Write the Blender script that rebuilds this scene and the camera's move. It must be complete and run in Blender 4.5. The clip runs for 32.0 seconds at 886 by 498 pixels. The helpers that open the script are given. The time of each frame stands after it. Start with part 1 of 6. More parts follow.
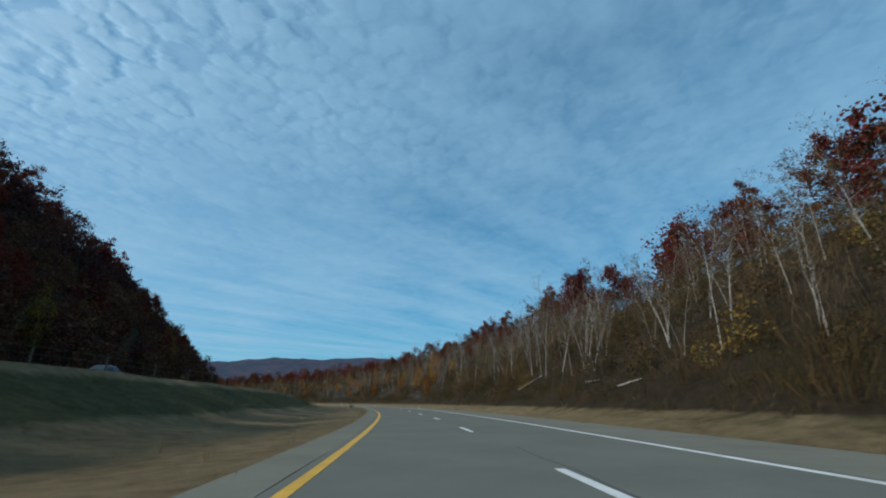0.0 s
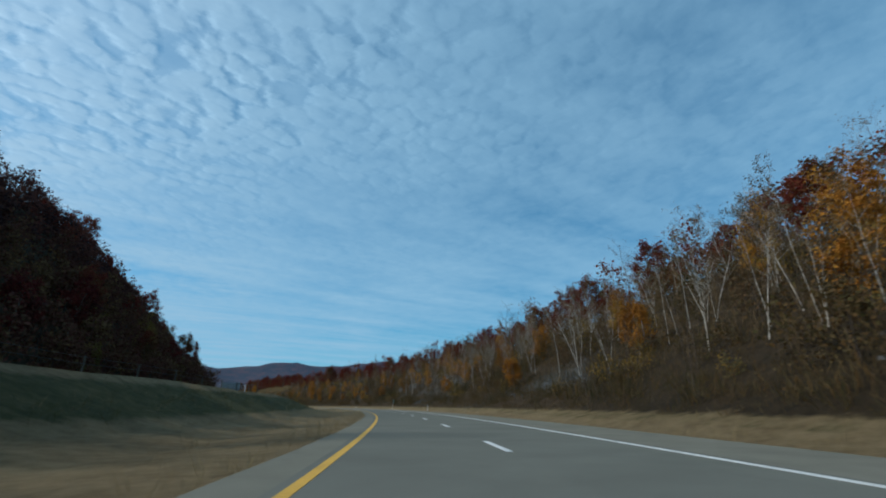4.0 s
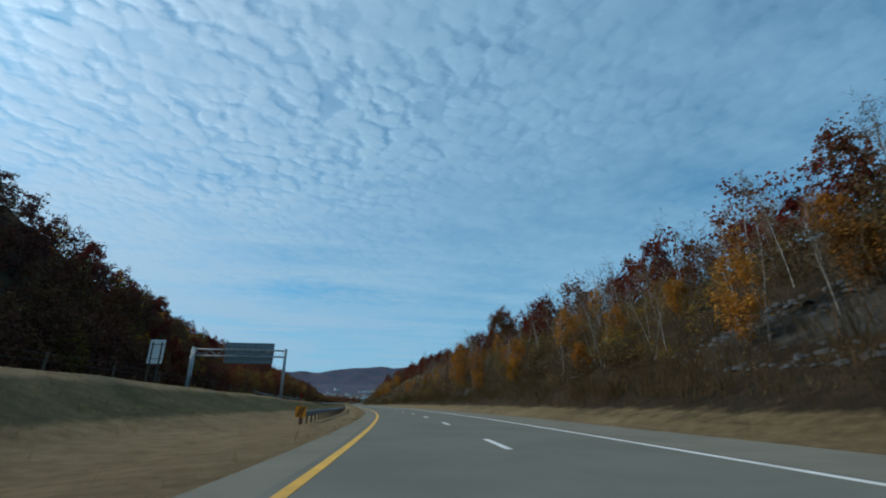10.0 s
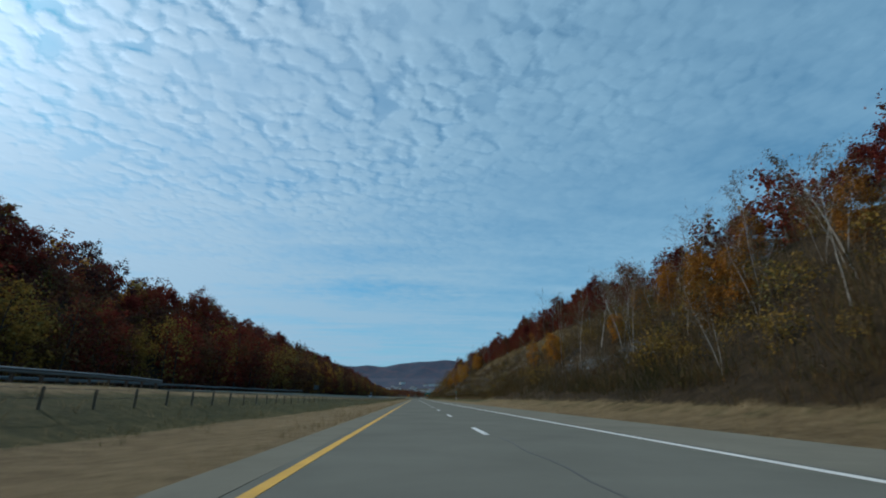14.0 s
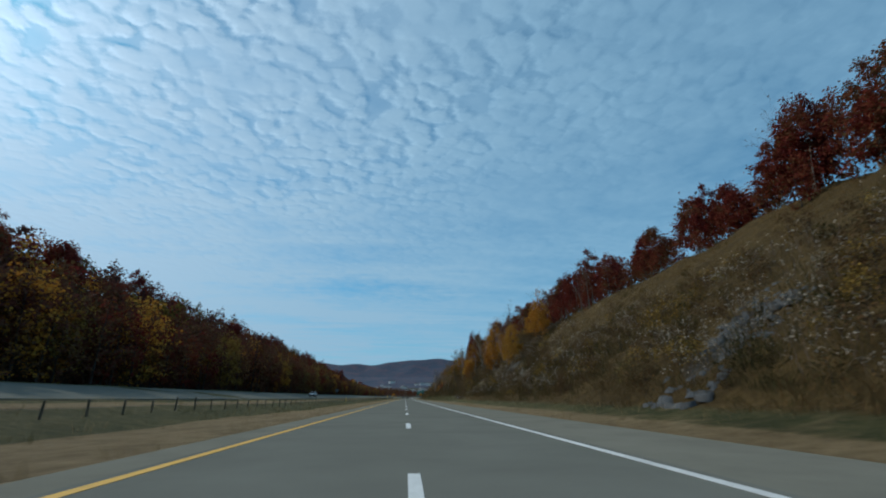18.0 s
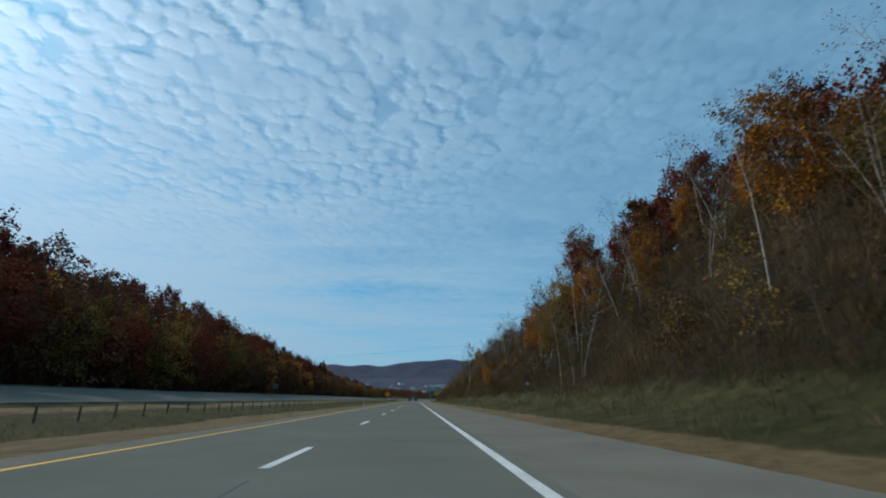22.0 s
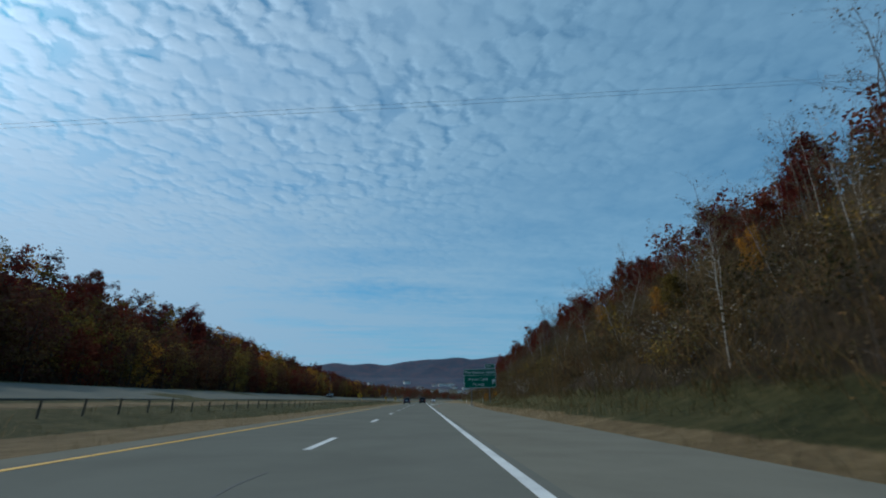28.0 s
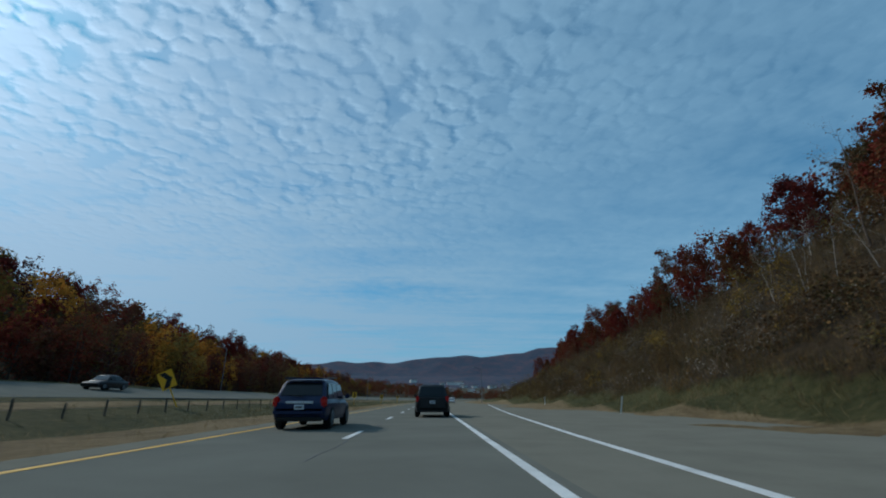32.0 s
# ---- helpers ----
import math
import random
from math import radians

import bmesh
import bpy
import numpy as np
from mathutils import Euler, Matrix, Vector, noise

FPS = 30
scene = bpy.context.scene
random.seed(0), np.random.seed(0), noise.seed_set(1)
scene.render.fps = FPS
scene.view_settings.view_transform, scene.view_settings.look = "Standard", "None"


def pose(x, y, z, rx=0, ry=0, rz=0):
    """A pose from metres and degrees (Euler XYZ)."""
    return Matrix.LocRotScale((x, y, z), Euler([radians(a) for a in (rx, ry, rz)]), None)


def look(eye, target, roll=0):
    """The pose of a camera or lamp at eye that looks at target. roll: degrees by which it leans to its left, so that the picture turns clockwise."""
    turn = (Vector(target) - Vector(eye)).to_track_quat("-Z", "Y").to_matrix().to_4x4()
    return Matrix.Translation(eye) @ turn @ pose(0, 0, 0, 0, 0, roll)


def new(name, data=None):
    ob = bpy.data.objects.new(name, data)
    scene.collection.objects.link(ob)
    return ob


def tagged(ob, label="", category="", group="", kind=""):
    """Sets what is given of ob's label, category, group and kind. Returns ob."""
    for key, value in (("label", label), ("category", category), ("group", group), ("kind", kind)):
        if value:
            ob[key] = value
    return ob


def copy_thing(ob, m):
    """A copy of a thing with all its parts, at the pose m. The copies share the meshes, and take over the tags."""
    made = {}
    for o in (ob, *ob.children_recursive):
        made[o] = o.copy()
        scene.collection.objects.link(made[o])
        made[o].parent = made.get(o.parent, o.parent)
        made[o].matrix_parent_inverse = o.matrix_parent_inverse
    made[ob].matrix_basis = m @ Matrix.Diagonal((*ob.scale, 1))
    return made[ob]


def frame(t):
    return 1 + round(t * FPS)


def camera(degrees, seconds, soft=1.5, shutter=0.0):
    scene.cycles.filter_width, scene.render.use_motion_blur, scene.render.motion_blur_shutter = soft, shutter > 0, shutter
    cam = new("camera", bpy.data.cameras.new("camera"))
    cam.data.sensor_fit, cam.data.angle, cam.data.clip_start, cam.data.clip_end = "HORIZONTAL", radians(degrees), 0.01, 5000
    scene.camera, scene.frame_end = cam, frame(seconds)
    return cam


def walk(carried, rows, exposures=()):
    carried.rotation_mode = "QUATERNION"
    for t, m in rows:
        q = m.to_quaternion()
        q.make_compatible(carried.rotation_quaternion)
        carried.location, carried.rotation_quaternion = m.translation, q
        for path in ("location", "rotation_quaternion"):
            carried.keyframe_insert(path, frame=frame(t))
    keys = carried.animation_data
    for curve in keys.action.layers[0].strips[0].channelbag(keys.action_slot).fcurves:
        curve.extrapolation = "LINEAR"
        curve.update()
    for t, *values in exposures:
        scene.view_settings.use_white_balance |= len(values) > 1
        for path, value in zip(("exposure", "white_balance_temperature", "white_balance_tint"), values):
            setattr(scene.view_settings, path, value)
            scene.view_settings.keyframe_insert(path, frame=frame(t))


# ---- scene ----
EYE = 0.96  # height of the camera over the road
K = 1.075  # stretch of the plan along the road
OFF = 3.3  # the camera looks this far right of the way it goes
PITCH = 18.95


# ---- the line of the road: u metres to the right of the broken lane line, s metres along ----
def bend(s):
    """Degrees of turn a metre, to the left."""
    return float(np.interp(s, (366, 430, 1120, 1180, 1500, 1560), (0.1056, 0, 0, -0.06, -0.06, 0)))


S0 = -240
S_LINE = np.arange(S0, 2601, 1.0)
H_LINE = np.cumsum([bend(s) for s in S_LINE])
H_LINE = np.radians(H_LINE - np.interp(700, S_LINE, H_LINE))
X_LINE = np.cumsum(-np.sin(H_LINE))
Y_LINE = np.cumsum(np.cos(H_LINE))


def heading(s):
    return np.interp(s, S_LINE, H_LINE)


def place(s, u):
    """Plan point at s along the road and u to its right."""
    a = heading(s)
    return np.interp(s, S_LINE, X_LINE) + u * np.cos(a), np.interp(s, S_LINE, Y_LINE) + u * np.sin(a)


def gone(t):
    """Metres along the road at t seconds: a steady pace that eases off towards the end."""
    lag = np.interp(t, (0, 3, 6, 9, 12, 14, 17, 20, 21.5, 23, 25, 28, 29, 30, 31, 32), (-1.0, 0.4, 0.7, 0.6, 0.2, -0.7, -1.2, -0.9, -0.2, 1.0, 3.0, 6.0, 8.7, 12.0, 15.6, 19.3))
    return 32.28 * t + 0.015 * t * t - float(lag)


# seconds, offset from the lane line, yaw, pitch about its mean
ROWS = (
    (0.0, -2.30, -42.07, 0.19),
    (0.5, -2.30, -40.72, 0.34),
    (1.0, -2.30, -39.20, 0.43),
    (1.5, -2.30, -37.58, 0.37),
    (2.0, -2.30, -35.90, 0.31),
    (2.5, -2.30, -34.21, 0.37),
    (3.0, -2.30, -32.49, 0.47),
    (3.5, -2.30, -30.67, 0.55),
    (4.0, -2.30, -28.85, 0.53),
    (4.5, -2.30, -27.04, 0.43),
    (5.0, -2.30, -25.24, 0.34),
    (5.5, -2.30, -23.40, 0.29),
    (6.0, -2.30, -21.53, 0.34),
    (6.5, -2.30, -19.73, 0.41),
    (7.0, -2.30, -18.00, 0.45),
    (7.5, -2.30, -16.28, 0.49),
    (8.0, -2.30, -14.64, 0.51),
    (8.5, -2.30, -13.15, 0.45),
    (9.0, -2.30, -11.69, 0.37),
    (9.5, -2.30, -10.04, 0.34),
    (10.0, -2.30, -8.19, 0.31),
    (10.5, -2.30, -6.34, 0.24),
    (11.0, -2.30, -4.61, 0.10),
    (11.5, -2.30, -3.00, -0.02),
    (12.0, -2.22, -1.71, -0.07),
    (12.5, -2.13, -0.84, -0.13),
    (13.0, -2.05, -0.35, -0.20),
    (13.5, -2.02, -0.15, -0.29),
    (14.0, -2.00, -0.19, -0.38),
    (14.5, -1.90, -0.32, -0.40),
    (15.0, -1.80, -0.36, -0.40),
    (15.5, -1.58, -0.32, -0.40),
    (16.0, -1.37, -0.29, -0.41),
    (16.5, -1.12, -0.38, -0.42),
    (17.0, -0.82, -0.70, -0.44),
    (17.5, -0.48, -1.08, -0.42),
    (18.0, -0.14, -1.33, -0.40),
    (18.5, 0.23, -1.50, -0.38),
    (19.0, 0.60, -1.62, -0.33),
    (19.5, 0.98, -1.62, -0.32),
    (20.0, 1.33, -1.40, -0.35),
    (20.5, 1.65, -0.91, -0.35),
    (21.0, 1.91, -0.40, -0.29),
    (21.5, 2.10, -0.11, -0.21),
    (22.0, 2.22, -0.02, -0.16),
    (22.5, 2.30, 0.04, -0.15),
    (23.0, 2.34, 0.19, -0.19),
    (23.5, 2.35, 0.38, -0.22),
    (24.0, 2.35, 0.50, -0.20),
    (24.5, 2.35, 0.49, -0.14),
    (25.0, 2.35, 0.49, -0.12),
    (25.5, 2.35, 0.57, -0.14),
    (26.0, 2.35, 0.63, -0.14),
    (26.5, 2.35, 0.65, -0.11),
    (27.0, 2.35, 0.66, -0.08),
    (27.5, 2.35, 0.70, -0.06),
    (28.0, 2.35, 0.77, -0.09),
    (28.5, 2.35, 0.83, -0.22),
    (29.0, 2.35, 0.81, -0.27),
    (29.5, 2.37, 0.71, -0.17),
    (30.0, 2.38, 0.67, -0.06),
    (30.5, 2.40, 0.85, 0.08),
    (31.0, 2.35, 1.21, 0.21),
    (31.5, 2.28, 1.52, 0.10),
    (32.0, 2.20, 1.68, -0.16),
)
cam = camera(90.0, 32.0, soft=2.0, shutter=0.1)
rows = []
for t, u, yaw, nod in ROWS:
    x, y = place(gone(t), u)
    rows.append((t, pose(x, y, EYE, 90 + PITCH + nod, 0, yaw - OFF)))
walk(cam, rows, exposures=((0.0, 0.0, 5380, 7.0), (8.0, 0.0, 5340, 7.0), (12.0, -0.12, 5420, 7.0), (21.0, -0.12, 5430, 7.0), (25.0, -0.24, 5250, 7.0), (32.0, -0.36, 5230, 7.0)))

# ---- sky and sun ----
SUN_AZ, SUN_EL = 60.0, 34.5  # left of +y, above the horizon
sun_way = Vector((-math.sin(radians(SUN_AZ)) * math.cos(radians(SUN_EL)), math.cos(radians(SUN_AZ)) * math.cos(radians(SUN_EL)), math.sin(radians(SUN_EL))))
sun = new("sun", bpy.data.lights.new("sun", "SUN"))
sun.data.energy, sun.data.angle, sun.data.color = 3.0, radians(1.2), (1.0, 0.86, 0.66)
sun.matrix_world = look(sun_way * 300, (0, 0, 0))


class Nodes:
    """Short hand for a node tree."""

    def __init__(self, tree):
        self.tree = tree
        tree.nodes.clear()

    def add(self, kind, **sets):
        n = self.tree.nodes.new(kind)
        for key, value in sets.items():
            if key == "operation":
                n.operation = value
            elif key == "blend":
                n.blend_type = value
            elif key == "data":
                n.data_type = value
            elif key == "feature":
                n.feature = value
            elif key == "invert":
                n.invert = value
        return n

    def set(self, n, **values):
        for key, value in values.items():
            n.inputs[key.replace("_", " ")].default_value = value
        return n

    def link(self, a, b):
        self.tree.links.new(a, b)

    def math(self, op, a, b=None, c=None):
        n = self.add("ShaderNodeMath", operation=op)
        for i, v in enumerate((a, b, c)):
            if v is None:
                continue
            if isinstance(v, (int, float)):
                n.inputs[i].default_value = v
            else:
                self.link(v, n.inputs[i])
        return n.outputs[0]

    def noise(self, vec, scale, detail=4, rough=0.55, distort=0.0):
        n = self.add("ShaderNodeTexNoise")
        self.set(n, Scale=scale, Detail=detail, Roughness=rough, Distortion=distort)
        if vec is not None:
            self.link(vec, n.inputs["Vector"])
        return n.outputs[0]

    def ramp(self, fac, stops):
        n = self.add("ShaderNodeValToRGB")
        e = n.color_ramp.elements
        while len(e) < len(stops):
            e.new(0.5)
        for el, (at, col) in zip(e, stops):
            el.position = at
            el.color = (*col, 1) if len(col) == 3 else col
        self.link(fac, n.inputs[0])
        return n.outputs[0]

    def mix(self, fac, a, b, blend="MIX"):
        n = self.add("ShaderNodeMix", data="RGBA", blend=blend)
        for v, sock in ((fac, n.inputs[0]), (a, n.inputs[6]), (b, n.inputs[7])):
            if isinstance(v, (int, float)):
                sock.default_value = v
            elif isinstance(v, tuple):
                sock.default_value = (*v, 1)
            else:
                self.link(v, sock)
        return n.outputs[2]


world = bpy.data.worlds.new("sky")
scene.world = world
world.use_nodes = True
w = Nodes(world.node_tree)
coord = w.add("ShaderNodeTexCoord").outputs["Generated"]
sep = w.add("ShaderNodeSeparateXYZ")
w.link(coord, sep.inputs[0])
zz = w.math("MAXIMUM", sep.outputs[2], 0.02)
zz = w.math("ADD", zz, 0.05)
comb = w.add("ShaderNodeCombineXYZ")
w.link(w.math("DIVIDE", sep.outputs[0], zz), comb.inputs[0])
w.link(w.math("DIVIDE", sep.outputs[1], zz), comb.inputs[1])
flat = comb.outputs[0]
# high cloud in small rounded puffs, closed and thick towards the sun, thin and broken away from it
warp = w.add("ShaderNodeTexNoise")
w.set(warp, Scale=7.0, Detail=4.0, Roughness=0.6)
w.link(flat, warp.inputs["Vector"])
vm = w.add("ShaderNodeVectorMath", operation="MULTIPLY_ADD")
w.link(warp.outputs[1], vm.inputs[0])
vm.inputs[1].default_value = (0.075, 0.05, 0)
w.link(flat, vm.inputs[2])
sunward = Vector((sun_way.x, sun_way.y, 0)).normalized()


def shifted(vec, by):
    n = w.add("ShaderNodeVectorMath", operation="ADD")
    w.link(vec, n.inputs[0])
    n.inputs[1].default_value = by
    return n.outputs[0]


def puffs(vec, scale, ragged):
    """Thickness of the layer of puffs: 1 in their middles, 0 where they part."""
    vor = w.add("ShaderNodeTexVoronoi", feature="SMOOTH_F1")
    w.set(vor, Scale=scale, Smoothness=0.5, Randomness=0.95)
    w.link(vec, vor.inputs["Vector"])
    thin = w.math("MULTIPLY_ADD", w.math("SUBTRACT", w.noise(vec, scale * 1.7, 3, 0.6), 0.5), ragged, vor.outputs[0])
    return w.ramp(thin, ((0.28, (1, 1, 1)), (0.5, (0.78, 0.78, 0.78)), (0.74, (0, 0, 0))))


toward = w.add("ShaderNodeVectorMath", operation="DOT_PRODUCT")
w.link(coord, toward.inputs[0])
toward.inputs[1].default_value = sun_way
glow = w.math("MAXIMUM", toward.outputs["Value"], 0.0)
thick = puffs(vm.outputs[0], 17.0, 0.6)
beyond = puffs(shifted(vm.outputs[0], sunward * 0.016), 17.0, 0.6)
relief = w.math("SUBTRACT", thick, beyond)
# how clearly the puffs stand apart: in drifts, and hardly at all low over the horizon
drift = w.math("SUBTRACT", w.noise(flat, 0.9, 4, 0.55, 0.6), 0.5)
lumpy = w.ramp(w.noise(shifted(flat, (3.7, 1.9, 0)), 1.5, 4, 0.6, 0.4), ((0.36, (0.25, 0.25, 0.25)), (0.58, (1, 1, 1))))
high = w.ramp(sep.outputs[2], ((0.2, (0.02, 0.02, 0.02)), (0.4, (0.5, 0.5, 0.5)), (0.56, (1, 1, 1))))
depth = w.math("MULTIPLY", w.math("MULTIPLY", high, lumpy), w.math("MULTIPLY_ADD", w.math("MULTIPLY", glow, glow), 1.05, 0.14))
fine = w.math("SUBTRACT", w.noise(vm.outputs[0], 9.0, 5, 0.6), 0.5)
stretch = w.add("ShaderNodeMapping")
stretch.inputs["Scale"].default_value = (0.5, 2.2, 1)
stretch.inputs["Rotation"].default_value = (0, 0, radians(-14))
w.link(flat, stretch.inputs["Vector"])
streak = w.math("SUBTRACT", w.noise(stretch.outputs[0], 1.3, 3, 0.5, 0.5), 0.5)
low_sky = w.ramp(sep.outputs[2], ((0.1, (1, 1, 1)), (0.45, (0, 0, 0))))
cover = w.math("MULTIPLY_ADD", glow, 0.58, 0.50)
cover = w.math("MULTIPLY_ADD", w.math("MULTIPLY", w.math("MULTIPLY_ADD", glow, 0.6, 0.4), low_sky), 0.3, cover)
cover = w.math("MULTIPLY_ADD", drift, 0.9, cover)
cover = w.math("MULTIPLY_ADD", streak, w.math("MULTIPLY_ADD", low_sky, 1.1, 0.5), cover)
cover = w.math("MULTIPLY_ADD", fine, 0.5, cover)
# one long rift of clear sky low over the valley
rift = w.add("ShaderNodeMapping")
rift.vector_type = "TEXTURE"
rift.inputs["Location"].default_value = (-0.33, 3.5, 0)
rift.inputs["Rotation"].default_value = (0, 0, radians(12))
rift.inputs["Scale"].default_value = (0.9, 0.42, 1)
w.link(vm.outputs[0], rift.inputs["Vector"])
span = w.add("ShaderNodeVectorMath", operation="LENGTH")
w.link(rift.outputs[0], span.inputs[0])
clear = w.ramp(w.math("ADD", span.outputs["Value"], fine), ((0.2, (1, 1, 1)), (1.0, (0, 0, 0))))
cover = w.math("MULTIPLY_ADD", clear, -0.42, cover)
cover = w.math("SUBTRACT", cover, w.math("MULTIPLY", w.math("MULTIPLY_ADD", relief, -0.6, w.math("SUBTRACT", 0.84, thick)), w.math("MULTIPLY", depth, 0.7)))
cover = w.ramp(w.math("MULTIPLY", cover, 0.7), ((0.05, (0.2, 0.2, 0.2)), (0.35, (0.55, 0.55, 0.55)), (0.8, (0.97, 0.97, 0.97))))
# towards the horizon the layer is seen edge on and closes up
edge_on = w.math("POWER", w.math("SUBTRACT", 1.0, w.math("MAXIMUM", sep.outputs[2], 0.0)), 9.0)
cover = w.math("MULTIPLY_ADD", edge_on, w.math("MULTIPLY_ADD", glow, 0.3, 0.34), w.math("MULTIPLY", cover, w.math("MULTIPLY_ADD", edge_on, -0.5, 1.0)))
sky = w.add("ShaderNodeTexSky")
sky.sky_type, sky.sun_disc = "NISHITA", False
sky.sun_elevation, sky.sun_rotation = radians(SUN_EL), radians(-SUN_AZ)
sky.altitude, sky.air_density, sky.dust_density = 300, 1.0, 0.6
blue = w.mix(1.0, sky.outputs[0], (0.018, 0.079, 0.092), "MULTIPLY")
shine = w.math("POWER", glow, 5.0)
bright = w.math("MULTIPLY_ADD", w.math("POWER", glow, 40.0), 0.4, w.math("MULTIPLY_ADD", shine, 0.2, 0.465))
bright = w.math("MULTIPLY", bright, w.math("MULTIPLY_ADD", relief, w.math("MULTIPLY", depth, 0.28), 1.0))
white = w.add("ShaderNodeVectorMath", operation="SCALE")
w.link(w.mix(w.math("POWER", glow, 2.6), (0.72, 1.07, 1.235), (0.93, 1.09, 1.17)), white.inputs[0])
w.link(bright, white.inputs["Scale"])
heavens = w.mix(cover, blue, white.outputs[0])
bg = w.add("ShaderNodeBackground")
w.link(heavens, bg.inputs[0])
bg.inputs[1].default_value = 1.0
out = w.add("ShaderNodeOutputWorld")
w.link(bg.outputs[0], out.inputs[0])


# ---- materials ----
def surface(name, colour, rough=0.9, metal=0.0, scale=3.0, vary=0.25, bump=0.3, bump_scale=40.0, stain=0.0, spread=None, per_piece=0.0, gloss=0.3):
    """A node material: two scales of mottling on a base colour, bump, and some difference from piece to piece."""
    m = bpy.data.materials.new(name)
    m.use_nodes = True
    n = Nodes(m.node_tree)
    pos = n.add("ShaderNodeTexCoord").outputs["Object"]
    dark = tuple(c * (1 - vary) for c in colour)
    light = tuple(min(1, c * (1 + vary)) for c in (spread or colour))
    big = n.noise(pos, scale, 4, 0.6, 0.3)
    small = n.noise(pos, bump_scale * 0.5, 5, 0.65)
    fac = n.math("MULTIPLY_ADD", small, 0.45, n.math("MULTIPLY", big, 0.65))
    if per_piece:
        ob = n.add("ShaderNodeObjectInfo").outputs["Random"]
        fac = n.math("ADD", fac, n.math("MULTIPLY_ADD", ob, per_piece, -0.5 * per_piece))
    col = n.ramp(fac, ((0.36, dark), (0.55, colour), (0.76, light)))
    if stain:
        spot = n.noise(pos, scale * 0.35, 3, 0.7, 1.0)
        col = n.mix(n.ramp(spot, ((0.5, (0, 0, 0)), (0.68, (stain, stain, stain)))), col, tuple(c * 0.45 for c in colour))
    b = n.add("ShaderNodeBsdfPrincipled")
    n.link(col, b.inputs["Base Color"])
    b.inputs["Metallic"].default_value = metal
    n.link(n.math("MULTIPLY_ADD", big, 0.25, rough - 0.12), b.inputs["Roughness"])
    b.inputs["Specular IOR Level"].default_value = gloss
    b.inputs["IOR"].default_value = 1.5 if gloss > 0.1 else 1.12
    if bump:
        bp = n.add("ShaderNodeBump")
        n.set(bp, Strength=bump, Distance=0.03)
        n.link(n.noise(pos, bump_scale, 6, 0.7), bp.inputs["Height"])
        n.link(bp.outputs[0], b.inputs["Normal"])
    o = n.add("ShaderNodeOutputMaterial")
    n.link(b.outputs[0], o.inputs[0])
    return m


def foliage(name, stops, through_light=0.24):
    """Leaves: colour from tree to tree and leaf to leaf, some light shining through."""
    m = bpy.data.materials.new(name)
    m.use_nodes = True
    n = Nodes(m.node_tree)
    ob = n.add("ShaderNodeObjectInfo").outputs["Random"]
    isl = n.add("ShaderNodeNewGeometry").outputs["Random Per Island"]
    pos = n.add("ShaderNodeNewGeometry").outputs["Position"]
    patch = n.noise(pos, 0.12, 3, 0.6)
    fac = n.math("MULTIPLY_ADD", ob, 0.45, n.math("MULTIPLY", isl, 0.35))
    fac = n.math("MULTIPLY_ADD", patch, 1.2, n.math("SUBTRACT", fac, 0.5))
    fac = n.math("MULTIPLY_ADD", n.noise(pos, 3.5, 3, 0.7), 0.5, n.math("SUBTRACT", fac, 0.25))
    col = n.ramp(fac, stops)
    d = n.add("ShaderNodeBsdfDiffuse")
    tr = n.add("ShaderNodeBsdfTranslucent")
    n.link(col, d.inputs[0])
    n.link(col, tr.inputs[0])
    mx = n.add("ShaderNodeMixShader")
    mx.inputs[0].default_value = through_light
    n.link(d.outputs[0], mx.inputs[1])
    n.link(tr.outputs[0], mx.inputs[2])
    o = n.add("ShaderNodeOutputMaterial")
    n.link(mx.outputs[0], o.inputs[0])
    return m


def ground_mix(name, stops, scale, fine=30.0, bump=0.8):
    """Soil, litter or grass: a ramp of colours over noise at three scales."""
    m = bpy.data.materials.new(name)
    m.use_nodes = True
    n = Nodes(m.node_tree)
    pos = n.add("ShaderNodeNewGeometry").outputs["Position"]
    a = n.noise(pos, scale, 5, 0.65, 0.5)
    b2 = n.noise(pos, scale * 7, 5, 0.7)
    c = n.noise(pos, fine, 4, 0.7)
    fac = n.math("MULTIPLY_ADD", b2, 0.35, n.math("MULTIPLY", a, 0.55))
    fac = n.math("MULTIPLY_ADD", c, 0.25, fac)
    fac = n.math("MULTIPLY_ADD", fac, 1.7, -0.48)
    col = n.ramp(fac, stops)
    b = n.add("ShaderNodeBsdfPrincipled")
    n.link(col, b.inputs["Base Color"])
    b.inputs["Roughness"].default_value = 0.95
    b.inputs["Specular IOR Level"].default_value = 0.1
    bp = n.add("ShaderNodeBump")
    n.set(bp, Strength=bump, Distance=0.15)
    n.link(n.math("ADD", b2, c), bp.inputs["Height"])
    n.link(bp.outputs[0], b.inputs["Normal"])
    o = n.add("ShaderNodeOutputMaterial")
    n.link(b.outputs[0], o.inputs[0])
    return m


